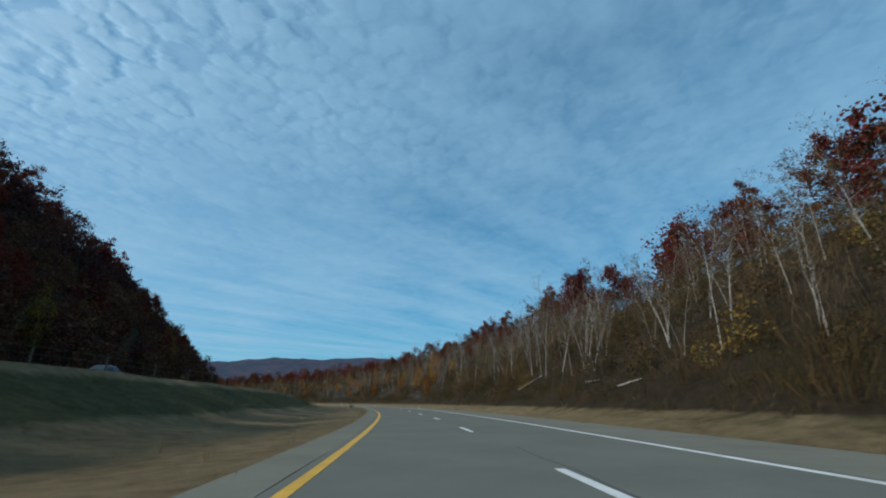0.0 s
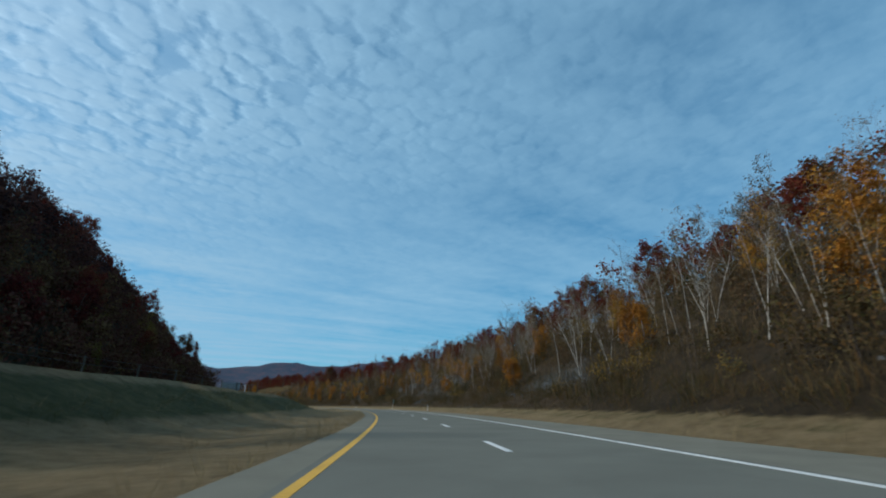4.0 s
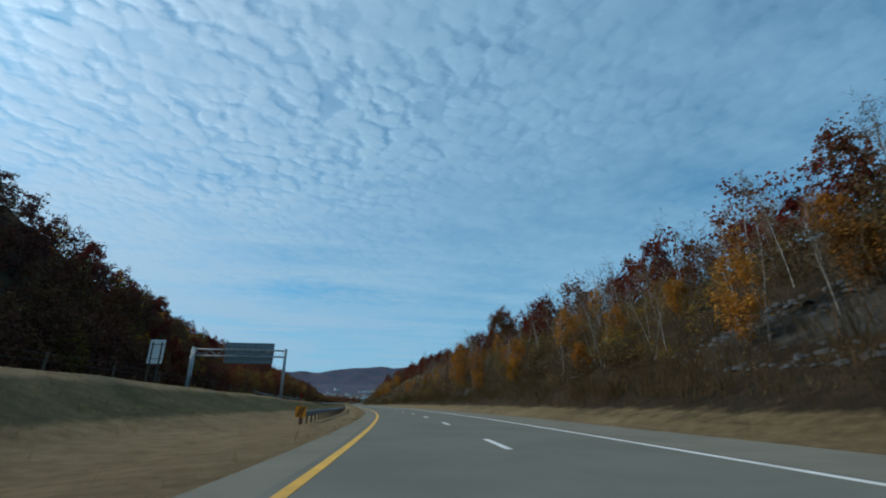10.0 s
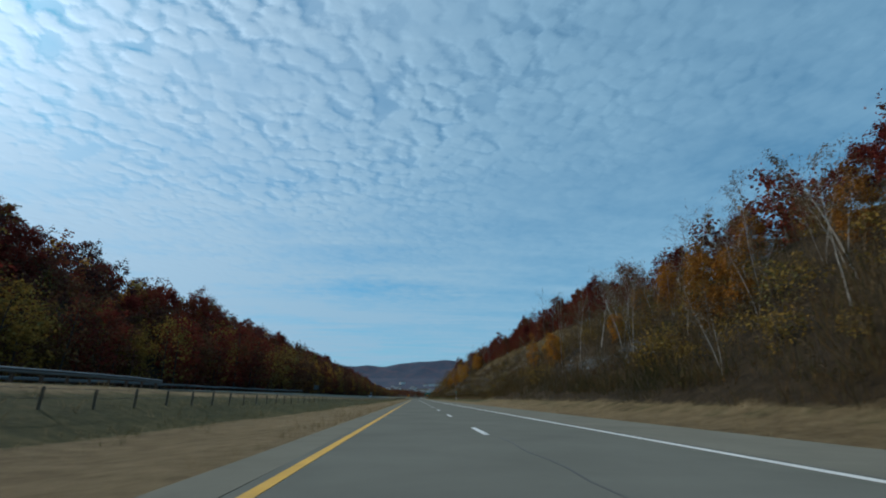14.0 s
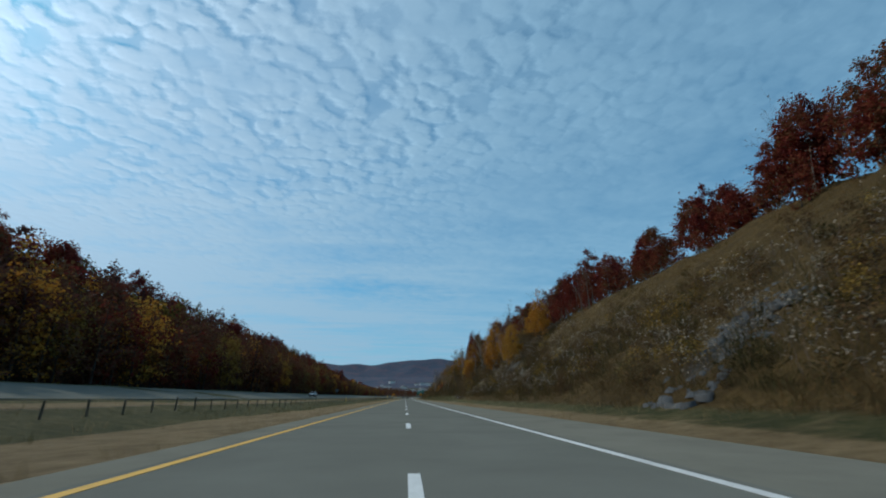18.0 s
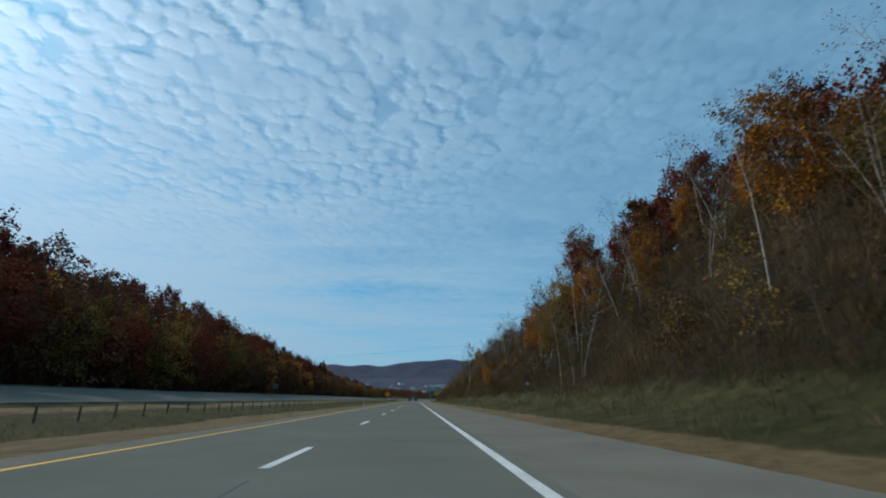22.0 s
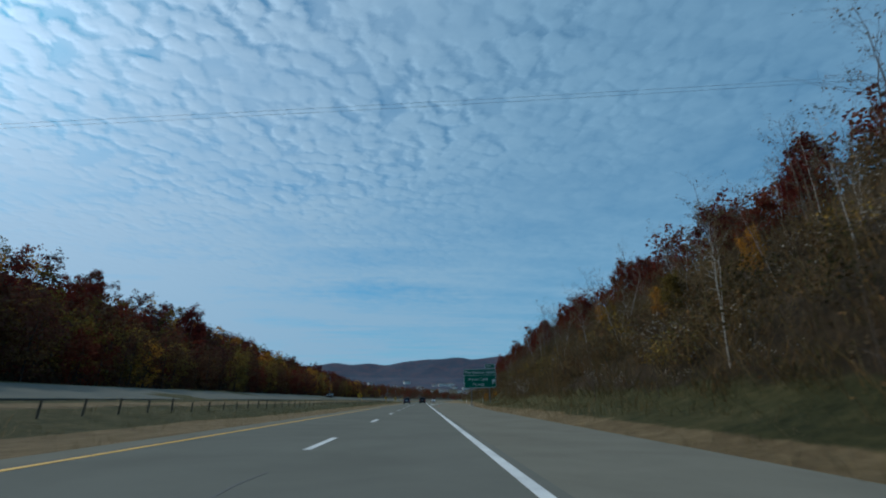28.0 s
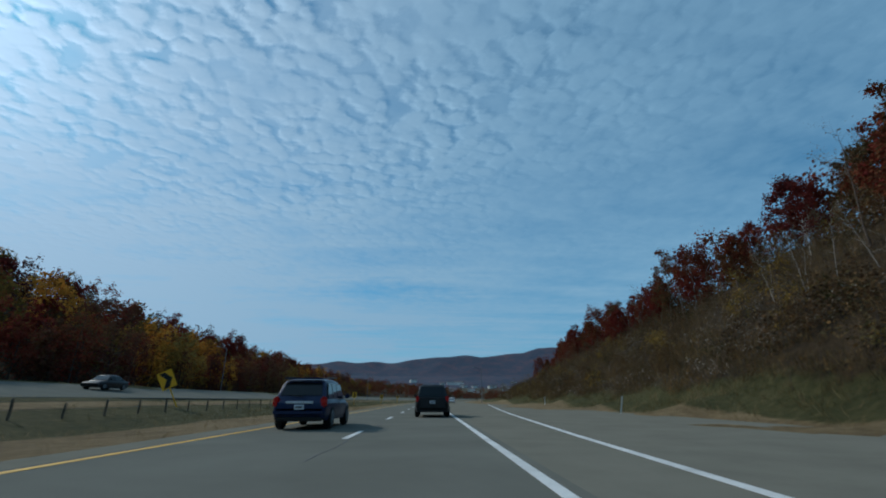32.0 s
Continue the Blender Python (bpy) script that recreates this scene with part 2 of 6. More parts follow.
def land(name, looks, scale=0.2):
    """Ground of several looks, each a ramp of colours; the looks after the first blend in by the mesh's zone colour, with ragged borders."""
    m = bpy.data.materials.new(name)
    m.use_nodes = True
    n = Nodes(m.node_tree)
    pos = n.add("ShaderNodeNewGeometry").outputs["Position"]
    a = n.noise(pos, scale, 5, 0.65, 0.5)
    b2 = n.noise(pos, scale * 8, 5, 0.7)
    c = n.noise(pos, 22.0, 4, 0.7)
    fac = n.math("MULTIPLY_ADD", b2, 0.5, n.math("MULTIPLY", a, 0.35))
    fac = n.math("MULTIPLY_ADD", c, 0.3, fac)
    fac = n.math("MULTIPLY_ADD", fac, 1.9, -0.6)
    zone = n.add("ShaderNodeAttribute")
    zone.attribute_name = "zone"
    part3 = n.add("ShaderNodeSeparateColor")
    n.link(zone.outputs["Color"], part3.inputs[0])
    weights = [part3.outputs[0], part3.outputs[1], part3.outputs[2], zone.outputs["Alpha"]]
    rag = n.math("MULTIPLY_ADD", n.noise(pos, 0.7, 5, 0.7), 1.1, -0.55)
    col = n.ramp(fac, looks[0])
    for stops, weight in zip(looks[1:], weights):
        k = n.math("MULTIPLY_ADD", weight, 1.9, n.math("MULTIPLY_ADD", rag, 1.3, -0.45))
        k = n.ramp(k, ((0.3, (0, 0, 0)), (0.75, (1, 1, 1))))
        col = n.mix(k, col, n.ramp(fac, stops))
    b = n.add("ShaderNodeBsdfPrincipled")
    n.link(col, b.inputs["Base Color"])
    b.inputs["Roughness"].default_value = 0.95
    b.inputs["Specular IOR Level"].default_value = 0.1
    bp = n.add("ShaderNodeBump")
    n.set(bp, Strength=1.0, Distance=0.25)
    n.link(n.math("ADD", b2, n.math("MULTIPLY", c, 0.5)), bp.inputs["Height"])
    n.link(bp.outputs[0], b.inputs["Normal"])
    o = n.add("ShaderNodeOutputMaterial")
    n.link(b.outputs[0], o.inputs[0])
    return m


M = {}
DRY = ((0.2, (0.1127, 0.08052, 0.0408)), (0.5, (0.2147, 0.1557, 0.08052)), (0.8, (0.2952, 0.2255, 0.1235)))
GREEN = ((0.2, (0.034, 0.037, 0.015)), (0.5, (0.075, 0.071, 0.028)), (0.8, (0.14, 0.115, 0.052)))
LITTER = ((0.1, (0.012, 0.010, 0.008)), (0.4, (0.036, 0.027, 0.016)), (0.65, (0.060, 0.041, 0.023)), (0.9, (0.102, 0.075, 0.045)))
BRUSH = ((0.1, (0.026, 0.018, 0.008)), (0.4, (0.064, 0.043, 0.016)), (0.65, (0.105, 0.07, 0.025)), (0.9, (0.155, 0.108, 0.045)))
SCREE = ((0.2, (0.028, 0.027, 0.023)), (0.5, (0.062, 0.06, 0.053)), (0.85, (0.112, 0.108, 0.098)))
M["land"] = land("verges_and_banks", (DRY, GREEN, LITTER, BRUSH, SCREE))
# the blue of distance haze is put into these ridge colours
M["far"] = ground_mix("hazed_far_woods", ((0.15, (0.03, 0.048, 0.075)), (0.45, (0.05, 0.062, 0.09)), (0.62, (0.085, 0.068, 0.088)), (0.85, (0.12, 0.085, 0.09))), 0.012, 0.25, 1.0)
M["field"] = ground_mix("valley_fields", ((0.2, (0.036, 0.036, 0.024)), (0.5, (0.060, 0.054, 0.036)), (0.8, (0.120, 0.102, 0.066))), 0.01, 0.2, 0.3)
M["asphalt"] = surface("worn_asphalt", (0.152, 0.152, 0.131), 0.85, scale=0.35, vary=0.14, bump=0.25, bump_scale=90.0, gloss=0.0)
M["shoulder"] = surface("shoulder_asphalt", (0.178, 0.17, 0.138), 0.9, scale=0.5, vary=0.16, bump=0.3, bump_scale=80.0, gloss=0.0)
M["white_paint"] = surface("white_road_paint", (0.62, 0.62, 0.6), 0.7, scale=2.0, vary=0.2, bump=0.2, bump_scale=60.0, stain=0.35)
M["yellow_paint"] = surface("yellow_road_paint", (0.58, 0.33, 0.035), 0.7, scale=2.0, vary=0.2, bump=0.2, bump_scale=60.0, stain=0.3)
M["seal"] = surface("crack_sealant", (0.075, 0.075, 0.07), 0.7, vary=0.2)
M["birch_bark"] = surface("birch_bark", (0.42, 0.385, 0.33), 0.85, scale=2.5, vary=0.3, bump=0.4, bump_scale=30.0, stain=0.7, per_piece=0.35)
M["bark"] = surface("grey_bark", (0.16, 0.13, 0.10), 0.95, scale=3.0, vary=0.35, bump=0.8, bump_scale=25.0, per_piece=0.3)
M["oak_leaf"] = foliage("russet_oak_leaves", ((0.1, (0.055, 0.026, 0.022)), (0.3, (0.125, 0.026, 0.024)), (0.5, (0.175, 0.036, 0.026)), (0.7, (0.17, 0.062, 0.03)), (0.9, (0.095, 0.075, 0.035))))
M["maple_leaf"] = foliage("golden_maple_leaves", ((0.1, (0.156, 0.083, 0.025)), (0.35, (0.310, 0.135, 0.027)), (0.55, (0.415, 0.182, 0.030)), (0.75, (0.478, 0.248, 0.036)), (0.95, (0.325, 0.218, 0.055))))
M["thin_leaf"] = foliage("faded_birch_leaves", ((0.1, (0.0935, 0.07225, 0.04675)), (0.4, (0.1445, 0.1062, 0.06375)), (0.7, (0.204, 0.1403, 0.07225)), (0.95, (0.2635, 0.17, 0.068))))
M["fluff"] = foliage("pale_seed_heads", ((0.1, (0.2, 0.1625, 0.1187)), (0.5, (0.3125, 0.2687, 0.2063)), (0.9, (0.45, 0.4, 0.325))))
M["dark_bark"] = surface("dark_brown_bark", (0.05, 0.04, 0.034), 0.95, scale=2.0, vary=0.35, bump=0.3)
M["twig"] = surface("twigs", (0.1196, 0.09161, 0.07177), 0.95, scale=1.0, vary=0.3, bump=0.0, per_piece=0.3)
M["wood_mix"] = foliage("autumn_woods", ((0.05, (0.043, 0.027, 0.030)), (0.3, (0.078, 0.040, 0.035)), (0.5, (0.128, 0.049, 0.035)), (0.68, (0.108, 0.067, 0.038)), (0.92, (0.216, 0.119, 0.046))), 0.16)
M["russet_brush"] = foliage("russet_brush", ((0.05, (0.043, 0.033, 0.024)), (0.25, (0.087, 0.056, 0.031)), (0.42, (0.141, 0.082, 0.040)), (0.58, (0.099, 0.086, 0.044)), (0.75, (0.212, 0.124, 0.048)), (0.95, (0.240, 0.189, 0.095))))
M["shrub_leaf"] = foliage("withered_brush", ((0.05, (0.034, 0.035, 0.016)), (0.25, (0.073, 0.064, 0.027)), (0.42, (0.126, 0.073, 0.031)), (0.58, (0.083, 0.068, 0.034)), (0.75, (0.156, 0.109, 0.048)), (0.95, (0.215, 0.165, 0.098))))
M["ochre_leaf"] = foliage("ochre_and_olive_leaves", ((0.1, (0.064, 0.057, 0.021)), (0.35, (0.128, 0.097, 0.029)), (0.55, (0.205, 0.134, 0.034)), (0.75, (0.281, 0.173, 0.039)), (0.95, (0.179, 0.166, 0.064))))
M["scarlet_leaf"] = foliage("scarlet_leaves", ((0.2, (0.2, 0.018, 0.014)), (0.6, (0.38, 0.03, 0.018)), (0.9, (0.42, 0.07, 0.02))))
M["turf"] = foliage("faded_green_turf", ((0.1, (0.046, 0.050, 0.018)), (0.4, (0.078, 0.077, 0.030)), (0.7, (0.130, 0.106, 0.046)), (0.95, (0.221, 0.156, 0.075))))
M["gold_grass"] = foliage("golden_bank_grass", ((0.1, (0.07, 0.046, 0.017)), (0.4, (0.13, 0.085, 0.029)), (0.7, (0.19, 0.125, 0.042)), (0.95, (0.24, 0.17, 0.07))))
M["straw"] = foliage("straw", ((0.1, (0.1188, 0.0847, 0.0429)), (0.5, (0.2288, 0.1694, 0.0847)), (0.9, (0.3388, 0.2629, 0.1441))))
M["rock"] = surface("shale", (0.06026, 0.06318, 0.06512), 0.9, scale=1.2, vary=0.35, bump=0.6, bump_scale=12.0)
M["galv"] = surface("galvanised_steel", (0.19, 0.2, 0.207), 0.75, 0.35, scale=2.0, vary=0.15, bump=0.1)
M["galv_light"] = surface("pale_galvanised_steel", (0.36, 0.38, 0.39), 0.6, 0.3, scale=2.0, vary=0.15, bump=0.1)
M["rust"] = surface("weathering_steel", (0.16, 0.105, 0.075), 0.8, 0.2, scale=2.0, vary=0.3, bump=0.3)
M["post_wood"] = surface("weathered_post", (0.11, 0.0935, 0.0715), 0.9, scale=3.0, vary=0.3, bump=0.5)
M["white_plastic"] = surface("white_plastic", (0.72, 0.72, 0.7), 0.5, scale=4.0, vary=0.1, bump=0.0, stain=0.2)
M["yellow_plastic"] = surface("yellow_plastic", (0.7, 0.5, 0.03), 0.5, scale=4.0, vary=0.1, bump=0.0)
M["sign_green"] = surface("sign_green", (0.005, 0.14, 0.085), 0.45, scale=1.0, vary=0.1, bump=0.0)
M["sign_white"] = surface("sign_white", (0.75, 0.76, 0.75), 0.45, scale=1.0, vary=0.06, bump=0.0)
M["sign_yellow"] = surface("sign_yellow", (0.8, 0.42, 0.01), 0.45, scale=1.0, vary=0.08, bump=0.0)
M["sign_orange"] = surface("sign_orange", (0.85, 0.3, 0.01), 0.45, scale=1.0, vary=0.08, bump=0.0)
M["black"] = surface("black", (0.012, 0.012, 0.012), 0.5, scale=2.0, vary=0.1, bump=0.0)
M["aluminium"] = surface("sign_back_aluminium", (0.231, 0.245, 0.252), 0.5, 0.5, scale=1.0, vary=0.15, bump=0.0, stain=0.2)
M["concrete"] = surface("concrete", (0.42, 0.4, 0.36), 0.9, scale=1.5, vary=0.2, bump=0.4, stain=0.3)
M["cable"] = surface("cable", (0.1, 0.1, 0.1), 0.6, 0.5, vary=0.1, bump=0.0)
M["rubber"] = surface("rubber", (0.018, 0.018, 0.018), 0.85, vary=0.2, bump=0.1)
M["chrome"] = surface("chrome", (0.6, 0.61, 0.62), 0.25, 1.0, vary=0.05, bump=0.0)
M["bright_trim"] = surface("bright_trim", (0.62, 0.64, 0.66), 0.35, 0.4, vary=0.05, bump=0.0)
M["scrap_red"] = surface("faded_red_plastic", (0.55, 0.06, 0.05), 0.6, scale=4.0, vary=0.2, bump=0.2)
M["tail_red"] = surface("tail_lamp_red", (0.42, 0.012, 0.01), 0.25, vary=0.1, bump=0.0)
M["lamp_clear"] = surface("lamp_glass", (0.7, 0.72, 0.75), 0.2, vary=0.1, bump=0.0)
M["plate"] = surface("plate", (0.55, 0.58, 0.62), 0.5, vary=0.1, bump=0.0)
M["house_wall"] = surface("pale_siding", (0.62, 0.6, 0.56), 0.8, vary=0.2, bump=0.0, per_piece=0.5)
M["house_roof"] = surface("grey_shingle", (0.14, 0.13, 0.13), 0.9, vary=0.25, bump=0.0, per_piece=0.4)


def paint(name, colour):
    m = bpy.data.materials.new(name)
    m.use_nodes = True
    n = Nodes(m.node_tree)
    pos = n.add("ShaderNodeTexCoord").outputs["Object"]
    dust = n.noise(pos, 2.5, 5, 0.6)
    b = n.add("ShaderNodeBsdfPrincipled")
    n.link(n.mix(n.ramp(dust, ((0.5, (0, 0, 0)), (0.8, (0.1, 0.1, 0.1)))), colour, (0.14, 0.13, 0.12)), b.inputs["Base Color"])
    n.link(n.math("MULTIPLY_ADD", dust, 0.2, 0.28), b.inputs["Roughness"])
    b.inputs["Coat Weight"].default_value = 0.12
    b.inputs["Specular IOR Level"].default_value = 0.3
    o = n.add("ShaderNodeOutputMaterial")
    n.link(b.outputs[0], o.inputs[0])
    return m


M["paint_blue"] = paint("dark_blue_car_paint", (0.006, 0.016, 0.062))
M["paint_black"] = paint("black_car_paint", (0.012, 0.013, 0.016))
M["paint_silver"] = paint("silver_car_paint", (0.4, 0.41, 0.42))
M["paint_grey"] = paint("grey_car_paint", (0.07, 0.075, 0.085))
M["paint_white"] = paint("white_car_paint", (0.7, 0.7, 0.7))
glass = bpy.data.materials.new("tinted_car_glass")
glass.use_nodes = True
gb = glass.node_tree.nodes["Principled BSDF"]
gb.inputs["Base Color"].default_value = (0.012, 0.014, 0.016, 1)
gb.inputs["Roughness"].default_value = 0.06
gb.inputs["Specular IOR Level"].default_value = 0.35
M["glass"] = glass


# ---- mesh helpers ----
def mesh_of(name, verts, faces, mats, idx=None, smooth=False):
    """A mesh from arrays; faces is an (n, 3) or (n, 4) array or a list."""
    me = bpy.data.meshes.new(name)
    if isinstance(faces, np.ndarray):
        k = faces.shape[1]
        v = np.asarray(verts, dtype=np.float32)
        me.vertices.add(len(v))
        me.vertices.foreach_set("co", v.ravel())
        me.loops.add(faces.size)
        me.loops.foreach_set("vertex_index", faces.astype(np.int32).ravel())
        me.polygons.add(len(faces))
        me.polygons.foreach_set("loop_start", np.arange(0, faces.size, k, dtype=np.int32))
    else:
        me.from_pydata([tuple(v) for v in verts], [], [tuple(f) for f in faces])
    for m in mats if isinstance(mats, (list, tuple)) else [mats]:
        me.materials.append(m)
    if idx is not None:
        me.polygons.foreach_set("material_index", np.asarray(idx, dtype=np.int32))
    me.polygons.foreach_set("use_smooth", np.full(len(me.polygons), bool(smooth)))
    me.update(calc_edges=True)
    return me


def part(name, bm, material, parent, label="", smooth=False):
    """Links a bmesh or a mesh as one mesh object under a thing or a part."""
    if isinstance(bm, bmesh.types.BMesh):
        me = bpy.data.meshes.new(name)
        bm.to_mesh(me)
        bm.free()
        me.materials.append(material)
        me.polygons.foreach_set("use_smooth", np.full(len(me.polygons), bool(smooth)))
    else:
        me = bm
        if material is not None and not len(me.materials):
            me.materials.append(material)
    ob = new(name, me)
    ob.parent = parent
    if label:
        tagged(ob, label)
    return ob


def box(cx, cy, cz, sx, sy, sz, bevel=0.0, bm=None, turn=None):
    """A box with its middle at c, of size s, bevelled; added to bm where one is given."""
    bm = bm or bmesh.new()
    m = Matrix.Translation((cx, cy, cz)) @ (turn or Matrix()) @ Matrix.Diagonal((sx, sy, sz, 1))
    r = bmesh.ops.create_cube(bm, size=1.0, matrix=m)
    if bevel:
        edges = list({e for v in r["verts"] for e in v.link_edges})
        bmesh.ops.bevel(bm, geom=edges, offset=bevel, segments=2, affect="EDGES", clamp_overlap=True)
    return bm


def tube(p0, p1, r0, r1=None, n=10, bm=None):
    """A round bar from p0 to p1."""
    bm = bm or bmesh.new()
    p0, p1 = Vector(p0), Vector(p1)
    d = p1 - p0
    m = Matrix.Translation((p0 + p1) / 2) @ d.to_track_quat("Z", "Y").to_matrix().to_4x4()
    bmesh.ops.create_cone(bm, cap_ends=True, segments=n, radius1=r0, radius2=r0 if r1 is None else r1, depth=d.length, matrix=m)
    return bm


def thing(name, label, category, m=None, group="", kind=""):
    ob = tagged(new(name), label, category, group, kind)
    if m is not None:
        ob.matrix_world = m
    return ob


def at_road(s, u, z=0.0, turn=0.0):
    """A pose on the road's plan: y along the road, x to its right."""
    x, y = place(s, u)
    return pose(float(x), float(y), z, 0, 0, math.degrees(float(heading(s))) + turn)


# ---- the lie of the land ----
TOE_S, TOE_U = (-100, 480, 520, 880, 920, 950, 980, 1040, 1200), (10.6, 10.6, 11.2, 11.6, 15.0, 18.3, 20.6, 23.5, 26.5)  # foot of the right bank
RUN_S, RUN_U = (-100, 450, 520, 640, 860, 1000), (24, 24, 25, 25, 22, 22)  # from its foot to its brow
FOOT_S, FOOT_U = (0, 880, 920, 950, 980, 1040, 1200), (12.0, 12.8, 16.4, 19.7, 22.0, 24.9, 28.0)  # where the brush begins
OPP_S = (0, 300, 400, 540, 620, 740, 840, 1000, 1400)
OPP_Z = (3.0, 3.0, 2.0, 1.7, 1.5, 1.5, 1.8, 1.85, 1.1)


def knots(s):
    """Break points (u, z) of the cross-section at s, from left to right."""
    edge = right_edge(s)
    s = s / K
    zo = np.interp(s, OPP_S, OPP_Z)  # opposite carriageway
    sl = np.interp(s, (-100, 330, 420, 470, 560, 1000, 1300), (1.04, 1.06, 0.92, 0.76, 0.60, 0.55, 0.16))  # wooded bank on the left
    sr = np.interp(s, (-100, 60, 470, 530, 640, 720, 880, 930, 955, 1000, 1060, 1200), (0.62, 0.60, 0.60, 0.69, 0.72, 0.80, 0.68, 0.67, 0.74, 0.74, 0.56, 0.12))
    toe = np.interp(s, TOE_S, TOE_U)
    run = np.interp(s, RUN_S, RUN_U)
    zc = 0.55 + sr * run
    tl = np.interp(s, (420, 580), (0.0, 0.72))  # the opposite carriageway is banked
    zl = zo + 0.6 + sl * 48
    return (
        (-190, zl + 6), (-95, zl), (-47, zo + 0.6), (-42, zo - 0.3 + tl), (-38.5, zo - 0.06 + tl * 1.33), (-22.5, zo - 0.08 - tl * 1.24), (-19.5, zo - 0.3 - tl * 1.15),
        (-13.0, zo * 0.3 - 0.9), (-9.5, -0.3), (-6.2, -0.1), (-4.6, -0.06), (edge - 0.4, -0.06), (edge + 0.7, -0.10), (toe - 0.6, 0.35),
        (toe + 0.8, 0.75), (toe + run, zc), (toe + run + 5, zc + 1.6), (toe + run + 60, zc + 9), (260, zc + 16),
    )


EDGE_S = (-300, 900, 924, 952, 987, 1023, 1050, 1085, 1140, 1500)
EDGE_U = (6.9, 7.4, 8.3, 9.2, 11.0, 14.5, 17.0, 18.0, 19.5, 20.0)


def right_edge(s):
    """Where the paving ends on the right: the exit lane widens it."""
    return float(np.interp(s, EDGE_S, EDGE_U))


def roughness(s, u):
    """Humps and gullies, growing away from the paving."""
    w = np.clip((u - 12) / 8, 0, 1) + np.clip((-44 - u) / 8, 0, 1) + 0.12 * np.clip((-6 - u) / 4, 0, 1)
    h = 0.55 * np.sin(s * 0.11 + u * 0.05) * np.cos(u * 0.17 - s * 0.031) + 0.35 * np.sin(s * 0.37 + 1.3 + u * 0.21) + 0.22 * np.sin(s * 0.83 - u * 0.61)
    return w * h


# patches of bare shale on the bank: s, u, half length, half width
SCREES = ((119, 15.6, 15, 3.8), (168, 17, 13, 4.2), (228, 19, 20, 6.5), (262, 22, 18, 6), (318, 18, 12, 3.5), (385, 15, 8, 2.0), (565, 15.4, 2.6, 4.4), (566.5, 18.0, 1.8, 2.6), (622, 19, 8, 2.6), (664, 17.5, 9, 3.4), (716, 19, 9, 3.2),
          (732, 23, 7, 3.5), (790, 20.5, 13, 4.6), (532, 15.4, 9, 1.7), (818, 17, 10, 2.2), (470, 18, 12, 3.0), (750, 20, 6, 3.0), (764, 16, 5, 2.0))


def scree_at(s, u):
    d, s = 9.0, s / K
    for a, b, l, wd in SCREES:
        d = min(d, ((s - a) / l) ** 2 + ((u - b) / wd) ** 2)
    return d


mid_x, mid_y = place(700.0, 0.0)


def far_z(x, y):
    """Height of the far land: a bowl with long wooded ridges ahead."""
    dx, dy = x - mid_x, y - mid_y
    r = np.hypot(dx, dy)
    base = np.interp(r, (0, 900, 1500, 2200, 2900, 3500), (-22, -22, -14, 40, 120, 150))
    crest = 282 + 24 * np.sin(dx * 0.0031 + 1.2) + 12 * np.sin(dx * 0.0083 + 0.6) + 4 * np.sin(dx * 0.027) + 105 * np.clip((dx - 80) / 780, 0, 1) ** 1.3
    back = np.clip((r - 2300) / 1300, 0, 1) ** 1.6 * crest * np.interp(dy, (-800, 600), (0.3, 1.0))
    return np.maximum(base * np.interp(dy, (-500, 900), (0.3, 1.0)), back - 25) + 5 * np.sin(dx * 0.021) * np.sin(dy * 0.017)


S_GRID = np.concatenate([np.arange(S0, 1260, 4.0), np.arange(1260, 2590, 15.0)])
U_GRID = np.array([-440, -300, -190, -150, -120, -105, -95, -88, -80, -73, -66, -60, -55, -51, -47, -44.5, -42, -38.5, -33, -28, -22.5, -21, -19.5, -17.5, -15, -13, -11, -9.5, -8, -6.2, -4.6, -1, 3, 6.4, 7.6, 8.6, 9.6, 10.4, 11.2, 12, 13,
                   14.2, 15.4, 16.8, 18.4, 20, 22, 24, 26, 28, 30, 32, 34, 36, 38, 41, 46, 54, 66, 80, 100, 130, 180, 260, 400, 560])
ns, nu = len(S_GRID), len(U_GRID)
SS, UU = np.meshgrid(S_GRID, U_GRID, indexing="ij")
ZZ = np.array([np.interp(U_GRID, *zip(*knots(s))) for s in S_GRID]) + roughness(SS, UU)


def ground_z(s, u):
    """Height of the ground's sheet at s, u."""
    s, u = np.atleast_1d(np.asarray(s, float)), np.atleast_1d(np.asarray(u, float))
    i = np.clip(np.searchsorted(S_GRID, s) - 1, 0, ns - 2)
    j = np.clip(np.searchsorted(U_GRID, u) - 1, 0, nu - 2)
    a = np.clip((s - S_GRID[i]) / (S_GRID[i + 1] - S_GRID[i]), 0, 1)
    b = np.clip((u - U_GRID[j]) / (U_GRID[j + 1] - U_GRID[j]), 0, 1)
    low = ZZ[i, j] * (1 - b) + ZZ[i, j + 1] * b
    return low * (1 - a) + (ZZ[i + 1, j] * (1 - b) + ZZ[i + 1, j + 1] * b) * a


XX, YY = place(SS, UU + np.where((UU > 7) | (UU < -5), 0.25 * np.sin(SS * 1.7 + UU), 0))
